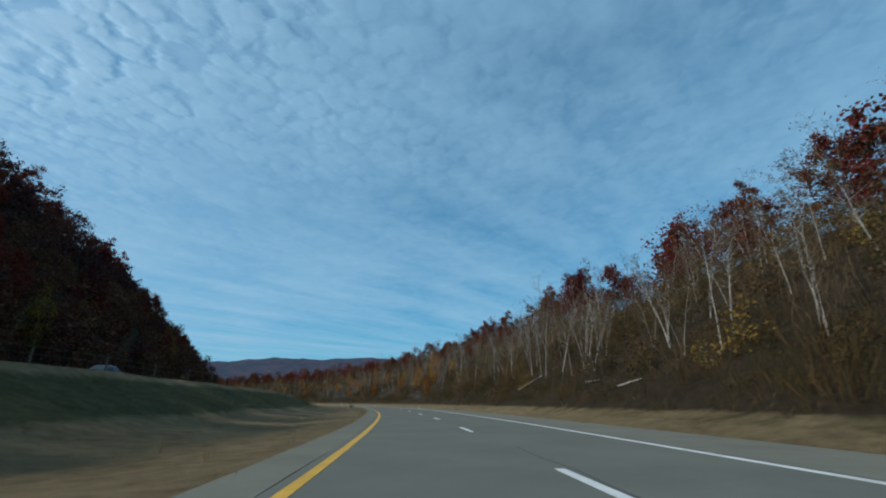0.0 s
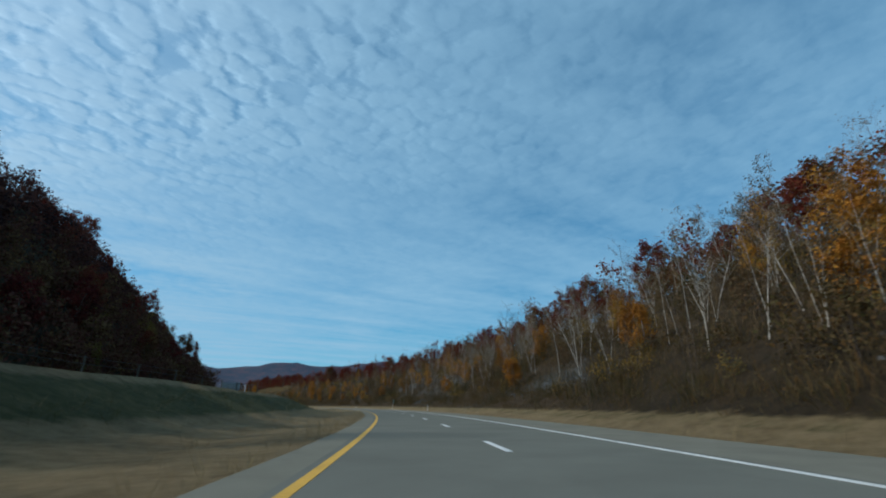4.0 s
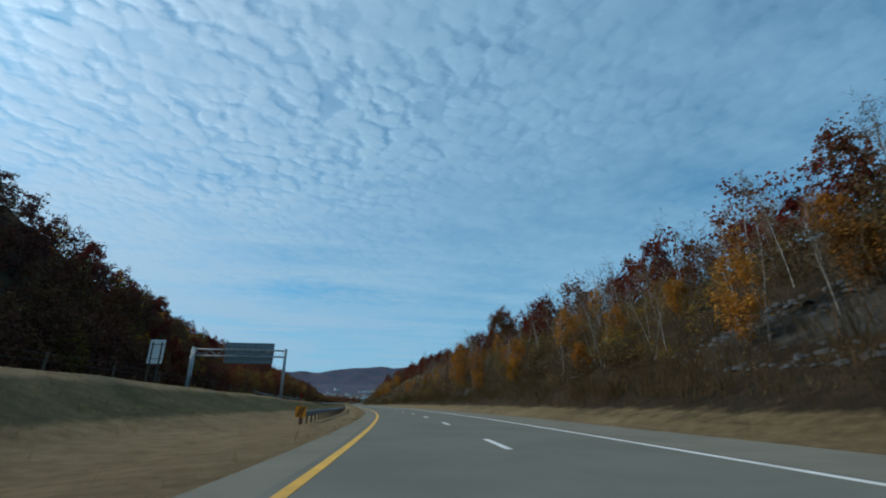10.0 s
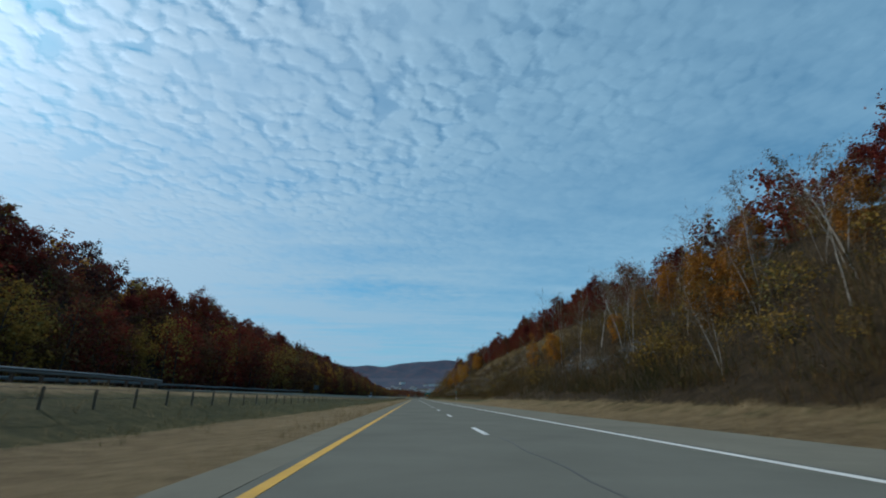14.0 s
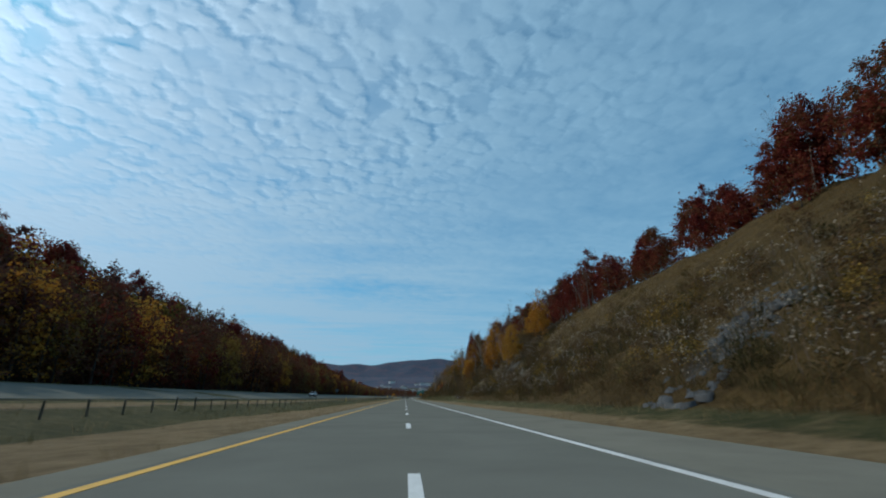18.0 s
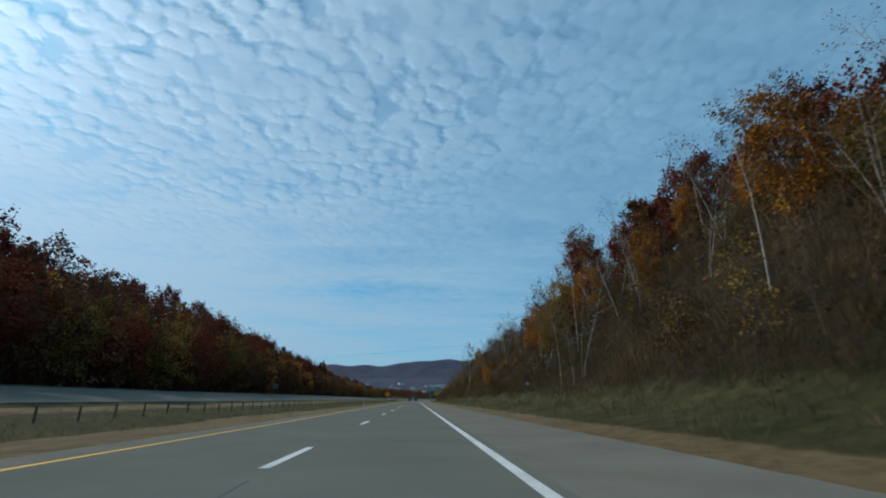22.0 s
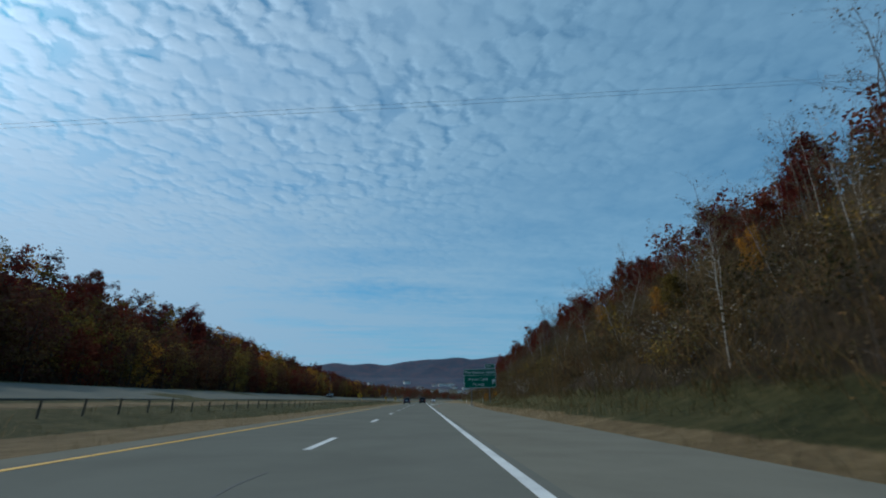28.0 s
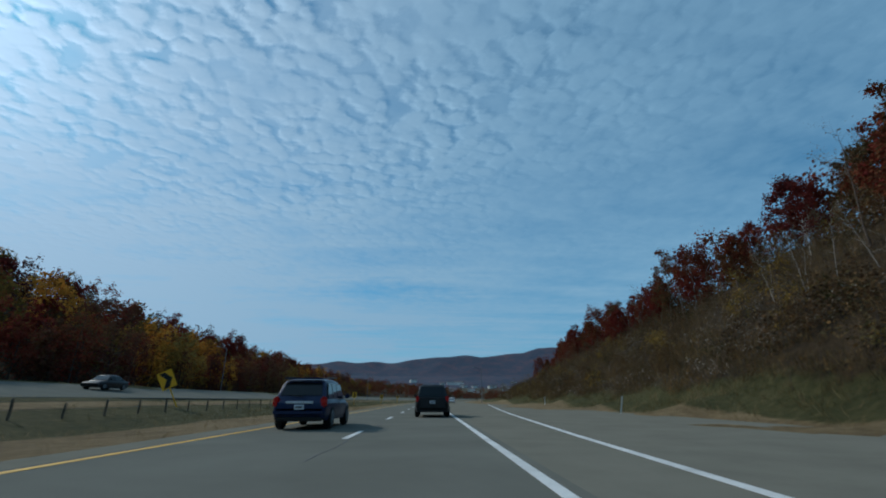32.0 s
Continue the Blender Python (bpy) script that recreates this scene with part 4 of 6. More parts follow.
def mass(name, label, forms, spots, woods, leaf, rng, category="woods"):
    """Many plants joined into one object of kind stuff, with bark and leaves."""
    vs, fs, ids, n = [], [], [], 0
    s = np.array([p[0] for p in spots])
    u = np.array([p[1] for p in spots])
    k = np.array([p[2] for p in spots])
    x, y = place(s, u)
    z = ground_z(s, u) - 0.1
    for i in range(len(spots)):
        (wv, wf), (cv, cf) = forms[rng.integers(len(forms))]
        a = rng.uniform(0, 6.28)
        c, d = math.cos(a) * k[i], math.sin(a) * k[i]
        for v, f, mi in ((wv, wf, 0), (cv, cf, 1)):
            if not len(f):
                continue
            vs.append(np.stack([v[:, 0] * c - v[:, 1] * d + x[i], v[:, 0] * d + v[:, 1] * c + y[i], v[:, 2] * k[i] + z[i]], 1))
            fs.append(f + n)
            ids.append(np.full(len(f), mi))
            n += len(v)
    ob = new(name, mesh_of(name, np.concatenate(vs), np.concatenate(fs), [woods, leaf], np.concatenate(ids), True))
    return tagged(ob, label, category, kind="stuff")


def crest(s):
    """Offset of the brow of the right bank."""
    s = s / K
    toe = np.interp(s, TOE_S, TOE_U)
    return float(toe + np.interp(s, RUN_S, RUN_U))


rt = random.Random(3)
rn = np.random.default_rng(3)


def along(s0, s1, step):
    s = s0
    while s < s1:
        yield s + rt.uniform(-0.4, 0.4) * step
        s += step


slim = []


def stand(s, u, rng, size=1.0):
    """A birch of its own low on the bank, or one of the joined stand higher up."""
    if u < 22.5 or rng.random() < 0.2:
        birch(s, u, rng, size)
    else:
        slim.append((s, u, size * rng.uniform(0.8, 1.2)))


# right bank, birches on the slope
for s in list(along(14 * K, 260 * K, 1.0)) + list(along(260 * K, 500 * K, 1.9)):
    stand(s, rt.uniform(15.5, crest(s) - 2), rt, 0.82)
for s in along(640 * K, 728 * K, 2.8):
    stand(s, rt.uniform(16, crest(s)), rt)
for s in list(along(732 * K, 772 * K, 6.0)) + list(along(772 * K, 900 * K, 2.0)):
    stand(s, rt.uniform(18, crest(s) + 3), rt, 0.9 if s < 850 * K else 0.65)
for s in along(900 * K, 1000 * K, 4.5):
    stand(s, rt.uniform(crest(s) - 13, crest(s) + 3), rt, 0.65 if s < 985 else 0.7)
mass("birch_stand", "slender pale birches crowding the upper bank", BIRCHES, slim, M["birch_bark"], M["thin_leaf"], rn, "birches")
# russet oaks along the brow
for s in along(20 * K, 500 * K, 6.5):
    oak(s, crest(s) + rt.uniform(-1, 7), rt, 0.72 if s < 200 else 0.6)
for s in along(505 * K, 735 * K, 3.4):
    oak(s, crest(s) + rt.uniform(0.5, 7), rt, 0.64 if s < 630 * K else 0.84)
for s in along(745 * K, 880 * K, 13.0):
    oak(s, crest(s) + rt.uniform(2, 8), rt, 0.55)
for s in along(772 * K, 880 * K, 4.0):
    bare_tree(s, crest(s) + rt.uniform(-10, 3), rt, 0.7)
for s in along(870 * K, 1130 * K, 4.2):
    oak(s, crest(s) + rt.uniform(-5, 6), rt, 0.46 if s < 975 else 0.66 if s < 1040 else 0.76)
# golden maples
for s in along(734 * K, 775 * K, 5.0):
    maple(s, rt.uniform(15, 32), rt, 0.32)
for s in along(110 * K, 260 * K, 8.0):
    maple(s, rt.uniform(14, 30), rt, 0.62)
for s in along(262 * K, 500 * K, 4.6):
    maple(s, rt.uniform(15, 34), rt, 0.56)
for s in along(634 * K, 735 * K, 6.0):
    maple(s, rt.uniform(17, 33), rt, 0.85)
for s in along(740 * K, 960 * K, 13.0):
    maple(s, rt.uniform(16, 32), rt, 0.34 if s < 985 else 0.18)
for s in along(740 * K, 980 * K, 5.5):
    bare_tree(s, crest(s) + rt.uniform(-12, 4), rt, 0.75 if s < 850 * K else 0.55 if s < 985 else 0.95)
for s in along(30 * K, 1120 * K, 16.0):
    bare_tree(s, crest(s) + rt.uniform(-6, 5), rt, 0.9)
# maples and oaks standing out of the opposite woods
for s in along(10 * K, 1150 * K, 17.0):
    oak(s, -rt.uniform(50, 66), rt, 0.85 if s < 520 else 1.15 if s < 940 else 0.9)
for s in along(-10 * K, 1150 * K, 21.0):
    oak(s, -rt.uniform(68, 90), rt, 1.0 if s < 930 else 0.75)
for s in along(16 * K, 1150 * K, 26.0):
    ochre_tree(s, -rt.uniform(46, 58), rt, 0.9 if s < 520 else 1.1)

# single trees that stand out on the right bank
lone = random.Random(12)
for plant, s, u, size in ((birch, 19, 16.1, 0.75), (birch, 24, 20.0, 0.7), (maple, 147, 19.8, 0.75), (maple, 143, 17.5, 0.5), (maple, 233, 15.8, 0.5), (maple, 236, 17.5, 0.42), (maple, 433, 17.7, 0.85), (maple, 437, 19.5, 0.95),
                          (maple, 445, 21.8, 1.0), (maple, 449, 22.8, 1.0), (birch, 441, 24.0, 1.2), (birch, 446, 26.0, 1.25), (birch, 452, 25.0, 1.15), (oak, 440, 33.0, 0.95), (oak, 448, 34.0, 0.9), (birch, 457, 27.0, 1.1), (birch, 478, 13.6, 0.62), (maple, 677, 20.4, 0.72), (maple, 681, 22.0, 0.8), (maple, 698, 31.2, 0.8),
                          (birch, 764, 15.8, 0.8), (ochre_tree, 765, 17.0, 0.66), (ochre_tree, 769, 20.0, 0.6), (oak, 782, 29.0, 0.9), (oak, 789, 31.0, 0.85), (oak, 772, 30.0, 0.85), (oak, 766, 29.0, 0.8), (birch, 768, 26.5, 0.85), (birch, 766, 27.5, 0.9), (birch, 763.5, 25.5, 0.8), (birch, 753.5, 13.8, 0.7), (birch, 750.3, 13.7, 0.7), (birch, 749.8, 14.2, 0.8), (scarlet_bush, 821, 17.3, 0.3), (scarlet_bush, 823, 18.6, 0.26), (bare_tree, 811, 20.0, 0.8),
                          (oak, 941, 28.1, 0.5), (ochre_tree, 940, 20.4, 0.5), (birch, 927, 14.4, 0.75), (birch, 932, 18.0, 0.7), (ochre_tree, 960, 24.0, 0.35), (birch, 831, 15.0, 0.9), (birch, 829, 14.3, 0.8), (birch, 834, 15.6, 0.95), (birch, 838, 16.2, 0.9), (maple, 893, 27.0, 1.05), (ochre_tree, 898, 27.5, 1.1), (maple, 903, 28.5, 0.9)):
    plant(s, u, lone, size)
for k in range(15):
    s = 548 + 6.1 * k + lone.uniform(-2, 2)
    oak(s, crest(s) + lone.uniform(0.5, 4), lone, 0.7)

# woods behind, left and right
spots = []
for s in along(-40 * K, 1230 * K, 4.5):
    for u0 in (47, 52, 57.5, 63, 69, 76, 84, 92):
        if rn.random() < (0.95 if s < 1150 * K else 0.6):
            spots.append((s + rn.uniform(-2.5, 2.5), -(u0 + rn.uniform(-2.8, 2.8)), (0.8 if s > 960 else 1.05) * rn.uniform(0.75, 1.25) * float(np.interp(s / K, (480, 600), (1.0, 1.4 if u0 < 60 else 1.15)))))
edge = [(s, -(42.2 + rn.uniform(-1.0, 2.0)), rn.uniform(0.75, 1.1) * (0.95 if s < 530 else 1.18 if s < 840 else 0.8)) for s in along(455, 1130 * K, 4.2)]


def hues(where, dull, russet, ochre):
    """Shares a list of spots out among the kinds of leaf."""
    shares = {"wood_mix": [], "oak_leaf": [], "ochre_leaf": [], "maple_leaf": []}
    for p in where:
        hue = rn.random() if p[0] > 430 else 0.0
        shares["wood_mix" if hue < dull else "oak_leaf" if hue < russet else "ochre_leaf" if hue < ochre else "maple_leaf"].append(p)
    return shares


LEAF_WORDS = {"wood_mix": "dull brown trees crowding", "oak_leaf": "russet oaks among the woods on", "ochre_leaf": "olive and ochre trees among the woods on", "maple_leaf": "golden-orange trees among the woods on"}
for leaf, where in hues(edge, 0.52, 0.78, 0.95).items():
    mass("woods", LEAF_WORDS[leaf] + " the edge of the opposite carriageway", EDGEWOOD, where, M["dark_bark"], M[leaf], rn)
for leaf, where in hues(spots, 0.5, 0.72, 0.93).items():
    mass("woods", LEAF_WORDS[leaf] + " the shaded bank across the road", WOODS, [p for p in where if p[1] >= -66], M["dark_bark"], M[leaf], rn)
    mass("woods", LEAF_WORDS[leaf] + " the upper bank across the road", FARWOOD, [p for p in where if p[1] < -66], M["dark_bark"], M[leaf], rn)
spots = []
for s in along(-60 * K, 1180 * K, 5.5):
    for du in (2.5, 9):
        spots.append((s + rn.uniform(-3, 3), crest(s) + du + rn.uniform(-3, 3), rn.uniform(0.75, 1.2)))
mass("woods", "russet woods behind the brow of the cutting", BROWWOOD, spots, M["bark"], M["oak_leaf"], rn)
spots = [(s, crest(s) + rn.uniform(-1.5, 3.0), rn.uniform(0.4, 0.7)) for s in along(0, 1130 * K, 2.4)]
mass("shrubs", "dense russet shrubs along the brow of the bank", BROWWOOD, spots, M["dark_bark"], M["oak_leaf"], rn, "shrubs")
# a belt of woods across the valley beyond the bend
spots = []
for k in range(620):
    s = rn.uniform(1330, 1660)
    spots.append((s, rn.uniform(-170, 70) - (s - 1330) * 0.12, rn.uniform(0.7, 1.15)))
mass("woods", "russet belt of woods across the valley floor", FARWOOD, [p for p in spots if not (-42 < p[1] < 12)], M["bark"], M["oak_leaf"], rn)


def bank_foot(s):
    return float(np.interp(s / K, FOOT_S, FOOT_U))


# saplings and brush over the right bank
young, thick, russet = [], [], []
for s in along(0 * K, 1130 * K, 1.0):
    q = s / K
    wooded = q < 500 or 640 < q < 728 or q > 775
    for k in range(9 if wooded else 10):
        u = bank_foot(s) + (crest(s) + 3 - bank_foot(s)) * rn.uniform(0, 1) ** (1.05 if q < 320 else 1.45 if q < 640 else 1.1)
        if scree_at(s, u) < 0.75 and rn.random() < (0.7 if q < 150 else 0.35):
            continue
        if 505 < q < 625 and u > 24 and rn.random() < 0.85:
            continue
        if (wooded and k < (4 if q < 250 else 3 if q < 500 else 2) and u > 12.6) or (k < 4 and u > crest(s) - 3):
            if rn.random() < 0.65:
                young.append((s, u, rn.uniform(0.45, 1.0)))
        else:
            (russet if (640 < q < 728 and rn.random() < 0.25) or (q > 728 and rn.random() < 0.55 + 0.3 * (q > 770)) else thick).append((s, u, rn.uniform(0.6, 1.2) * (1.05 if wooded else 0.72)))
for s in along(0, 1120 * K, 0.6):
    up = 1.5 if s > 650 * K else 0.0  # grass at the foot from here on
    thick.append((s, bank_foot(s) + up + rn.uniform(-1.4, 2.4), rn.uniform(0.3, 0.75)))
    (russet if s > 640 * K else thick).append((s, bank_foot(s) + up + rn.uniform(-0.4, 6), rn.uniform(0.4, 0.9)))
tall = []
for s in along(0, 1125 * K, 0.42):
    q = s / K
    u = bank_foot(s) + 1.2 + (crest(s) + 1 - bank_foot(s)) * rn.uniform(0, 1)
    if not (500 < q < 642 or 726 < q < 772) and (scree_at(s, u) > 0.8 or rn.random() < 0.3):
        tall.append((s, u, rn.uniform(0.6, 1.15) * (0.6 if u < bank_foot(s) + 4 else 1.0)))
mass("thickets", "tall grey-brown whips and saplings crowding the slope", TALL, tall, M["twig"], M["thin_leaf"], rn, "thickets")
mass("saplings", "grey-brown saplings crowding the bank", SAPLING, young, M["twig"], M["thin_leaf"], rn, "saplings")
mass("brush", "withered brush and weeds over the bank", THICKET, thick, M["twig"], M["shrub_leaf"], rn, "brush")
mass("brush", "dark red-brown brush crowding the bank", THICKET, russet, M["dark_bark"], M["russet_brush"], rn, "brush")
# leafy shrubs filling the slope between the stems
dull, warm, ochre = [], [], []
for s in along(10 * K, 1120 * K, 0.5):
    q = s / K
    if 500 < q < 642:
        u = bank_foot(s) + 0.6 + 13.5 * rn.uniform(0, 1) ** 1.2
        if scree_at(s, u) > 0.9 and math.sin(s * 0.21) + math.sin(u * 1.1 + s * 0.07) > -1.1:
            for k in range(3):
                (warm if rn.random() < 0.5 else dull if rn.random() < 0.6 else ochre).append((s + rn.uniform(-1, 1), max(bank_foot(s), u + rn.uniform(-2, 2)), rn.uniform(0.1, 0.28)))
        continue
    if 726 < q < 775:
        warm.append((s, bank_foot(s) + 1.5 + 20 * rn.uniform(0, 1), rn.uniform(0.14, 0.3)))
        continue
    u = bank_foot(s) + 1.5 + (crest(s) - bank_foot(s)) * rn.uniform(0, 1)
    if scree_at(s, u) > 0.8:
        (warm if rn.random() < (0.5 if q > 642 else 0.3) else dull if rn.random() < (0.25 if 370 < q < 500 else 0.62) else ochre).append((s, u, rn.uniform(0.2, 0.5)))
mass("shrubs", "dull olive-brown shrubs between the birches", SHRUB, dull, M["dark_bark"], M["shrub_leaf"], rn, "shrubs")
mass("shrubs", "yellowing olive and ochre shrubs on the bank", SHRUB, ochre, M["dark_bark"], M["ochre_leaf"], rn, "shrubs")
mass("shrubs", "dark russet shrubs on the bank", SHRUB, warm, M["dark_bark"], M["russet_brush"], rn, "shrubs")
# undergrowth at the foot of the opposite woods
low = [(s, -rn.uniform(43.5, 53), rn.uniform(0.25, 0.55)) for s in along(-20 * K, 1160 * K, 1.6)]
mass("undergrowth", "dark saplings and scrub at the foot of the woods", FARWOOD, low, M["dark_bark"], M["wood_mix"], rn, "undergrowth")
# tall weeds gone to seed on the open bank
SEEDED = []
for k, (h, st) in enumerate(((1.1, 14), (0.8, 12), (1.4, 15))):
    rg = np.random.default_rng(171 + k)
    _, (sv, sf) = bush(171 + k, h, 1.3, st, 0, 0.1, 0.01, 0.2)
    tips = sv.reshape(-1, 4, 3)[:, 2]
    b = Build()
    b.leaves(np.repeat(tips, 4, 0) + rg.normal(0, 0.05, (4 * st, 3)), 0.065, rg, -0.2)
    SEEDED.append(((sv, sf), b.arrays()))
seeded = []
for s in along(500 * K, 1120 * K, 0.17):
    q = s / K
    if q < 640 or (q > 850 and rn.random() < 0.4):
        u = bank_foot(s) + 0.5 + 14 * rn.uniform(0, 1) ** 1.3
        if math.sin(s * 0.19) + math.sin(u * 0.9 + s * 0.05) > -0.4:
            seeded.append((s, u, rn.uniform(0.8, 1.5)))
mass("seed_weeds", "tall dry weeds with pale fluffy seed heads", SEEDED, seeded, M["twig"], M["fluff"], rn, "weeds")
# broken shale lying on the bare patches
spots = []
for a, b, l, wd in SCREES:
    for k in range(int(l * wd * 17)):
        r, q = math.sqrt(rn.random()), rn.uniform(0, 6.28)
        spots.append(((a + l * r * math.cos(q)) * K, max(11.8, b + wd * r * math.sin(q)), rn.uniform(0.18, 0.8) ** 1.5 * (1.25 if l < 5 else 0.9)))
mass("rubble", "broken grey shale on the bare patches of the bank", BOULDERS, spots, M["rock"], M["rock"], rn, "rocks")
# dry grass along the verges
spots = []
for s in along(-12 * K, 1120 * K, 0.42):
    e = right_edge(s)
    spots.append((s, e + 0.15 + (bank_foot(s) - e + 1.5) * rn.uniform(0, 1), rn.uniform(0.6, 1.2) * (1.0 if s < 930 else 1.6)))
    spots.append((s, -5.0 - rn.uniform(0, 1) ** 2 * 8, rn.uniform(0.5, 1.1)))
    spots.append((s, -rn.uniform(12, 21), rn.uniform(0.7, 1.4)))
for s in along(0, 1120 * K, 0.5):
    spots.append((s, -4.95 - rn.uniform(0, 0.5), rn.uniform(0.3, 0.8)))
    spots.append((s, right_edge(s) + rn.uniform(0.0, 0.6), rn.uniform(0.3, 0.8)))
mass("grass", "dry straw-coloured grass along the verges", TUFT, spots, M["straw"], M["straw"], rn, "grass")
golden = []
for s in list(along(500 * K, 645 * K, 0.055)) + list(along(728 * K, 775 * K, 0.06)):
    golden.append((s, 17 + (crest(s) + 2 - 17) * rn.uniform(0, 1) ** 0.8, rn.uniform(0.9, 1.7)))
mass("grass", "golden dry grass on the open upper bank", TUFT, golden, M["straw"], M["gold_grass"], rn, "grass")
turf = []
for s in along(-12 * K, 1120 * K, 0.18):
    turf.append((s, -rn.uniform(13.6 if s < 450 else 10.2, 18.4), rn.uniform(0.5, 1.1)))
for s in along(650 * K, 1120 * K, 0.16):
    turf.append((s, right_edge(s) + 1.6 + (bank_foot(s) + 1.4 - right_edge(s) - 1.6) * rn.uniform(0, 1) ** 0.7, rn.uniform(0.7, 1.6)))
mass("grass", "short faded green turf in the median and at the foot of the bank", TUFT, turf, M["turf"], M["turf"], rn, "grass")
weeds = []
for s in along(0 * K, 1130 * K, 0.13):
    u = bank_foot(s) - 1.2 + (crest(s) + 2 - bank_foot(s)) * rn.uniform(0, 1) ** 1.5
    if scree_at(s, u) > 0.7 or rn.random() < 0.45:
        weeds.append((s, u, rn.uniform(0.7, 1.7)))
mass("weeds", "withered weeds and tall grass over the bank", TUFT, weeds, M["shrub_leaf"], M["shrub_leaf"], rn, "weeds")


# ---- road furniture ----
def lettering(name, words, size, material, parent, x, z, y, align="LEFT", label=""):
    """Letters of the built-in font as a flat raised mesh, facing the traffic (towards -y)."""
    cu = bpy.data.curves.new(name, "FONT")
    cu.body, cu.size, cu.extrude, cu.align_x = words, size, 0.006, align
    tmp = bpy.data.objects.new(name, cu)
    me = bpy.data.meshes.new_from_object(tmp)
    bpy.data.objects.remove(tmp)
    me.materials.clear()
    me.materials.append(material)
    ob = new(name, me)
    ob.parent = parent
    ob.matrix_local = pose(x, y, z, 90, 0, 0)
    return tagged(ob, label) if label else ob


def panel(wd, ht, thick, radius, z0=0.0, shape=None):
    """A flat sign plate in the x, z plane, with rounded corners or a given outline."""
    bm = bmesh.new()
    if shape is None:
        pts = []
        for cx, cz, a0 in ((wd / 2 - radius, ht / 2 - radius, 0), (-wd / 2 + radius, ht / 2 - radius, 90), (-wd / 2 + radius, -ht / 2 + radius, 180), (wd / 2 - radius, -ht / 2 + radius, 270)):
            for k in range(4):
                q = radians(a0 + 30 * k)
                pts.append((cx + radius * math.cos(q), cz + radius * math.sin(q)))
    else:
        pts = shape
    f = bm.faces.new([bm.verts.new((x, -thick / 2, z + z0)) for x, z in pts])
    r = bmesh.ops.extrude_face_region(bm, geom=[f])
    bmesh.ops.translate(bm, vec=(0, thick, 0), verts=[v for v in r["geom"] if isinstance(v, bmesh.types.BMVert)])
    bmesh.ops.recalc_face_normals(bm, faces=bm.faces)
    return bm


def upright(s, u, lean=0.0, turn=0.0, dz=0.0):
    """A pose with its foot on the ground."""
    return at_road(s, u, float(ground_z(s, u)[0]) + dz, turn) @ pose(0, 0, 0, 0, lean, 0)


# the large exit sign
EX_S, EX_U = gone(30.5) + 14.0, 13.3
ex = thing("exit_sign", "large green exit sign with white lettering on two steel posts", "road sign", upright(EX_S - 1.0, EX_U + 0.15, -1.5, 0, 0.5))
face = part("panel", panel(6.2, 3.5, 0.05, 0.25, 4.35), M["sign_green"], ex)
for nm, wd, ht, z in (("border", 6.2, 3.5, 4.35),):
    bm = panel(wd - 0.06, ht - 0.06, 0.012, 0.24, z)
    bm2 = panel(wd - 0.2, ht - 0.2, 0.014, 0.2, z)
    part("border", bm, M["sign_white"], face).matrix_local = pose(0, -0.032, 0)
    part("field", bm2, M["sign_green"], face).matrix_local = pose(0, -0.036, 0)
part("rule", box(0, -0.047, 4.92, 6.0, 0.008, 0.06), M["sign_white"], face)
lettering("lettering", "Marshwood Road", 0.78, M["sign_white"], face, 0, 5.22, -0.05, "CENTER")
lettering("lettering", "Mount Cobb", 0.72, M["sign_white"], face, -0.35, 3.98, -0.05, "CENTER")
lettering("lettering", "Throop", 0.72, M["sign_white"], face, -0.35, 3.02, -0.05, "CENTER")
arrow = ((-0.09, -0.5), (0.09, -0.5), (0.09, 0.15), (0.36, -0.1), (0.36, 0.12), (0.0, 0.5), (-0.36, 0.12), (-0.36, -0.1), (-0.09, 0.15))
part("arrow", panel(1, 1, 0.01, 0, 0, arrow), M["sign_white"], face).matrix_local = pose(2.55, -0.05, 3.75, 0, 22, 0)
tab = part("exit_tab", panel(1.95, 0.85, 0.05, 0.16, 0), M["sign_green"], ex)
tab.matrix_local = pose(2.05, 0, 6.56)
part("border", panel(1.89, 0.79, 0.012, 0.15, 0), M["sign_white"], tab).matrix_local = pose(0, -0.032, 0)
part("field", panel(1.77, 0.67, 0.014, 0.12, 0), M["sign_green"], tab).matrix_local = pose(0, -0.036, 0)
lettering("lettering", "EXIT  1", 0.5, M["sign_white"], tab, 0, -0.17, -0.05, "CENTER")
for x in (-1.75, 1.75):
    bm = box(x, 0.16, 2.7, 0.16, 0.02, 7.2)
    box(x, 0.29, 2.7, 0.16, 0.02, 7.2, bm=bm)
    box(x, 0.225, 2.7, 0.02, 0.11, 7.2, bm=bm)
    post = part("post", bm, M["galv"], ex)
    part("footing", tube((x, 0.22, -1.1), (x, 0.22, -0.42), 0.36, n=16), M["concrete"], post)
for z in (2.95, 4.1, 5.2):
    part("stiffener", box(0, 0.085, z, 6.1, 0.11, 0.06, 0.01), M["aluminium"], ex)


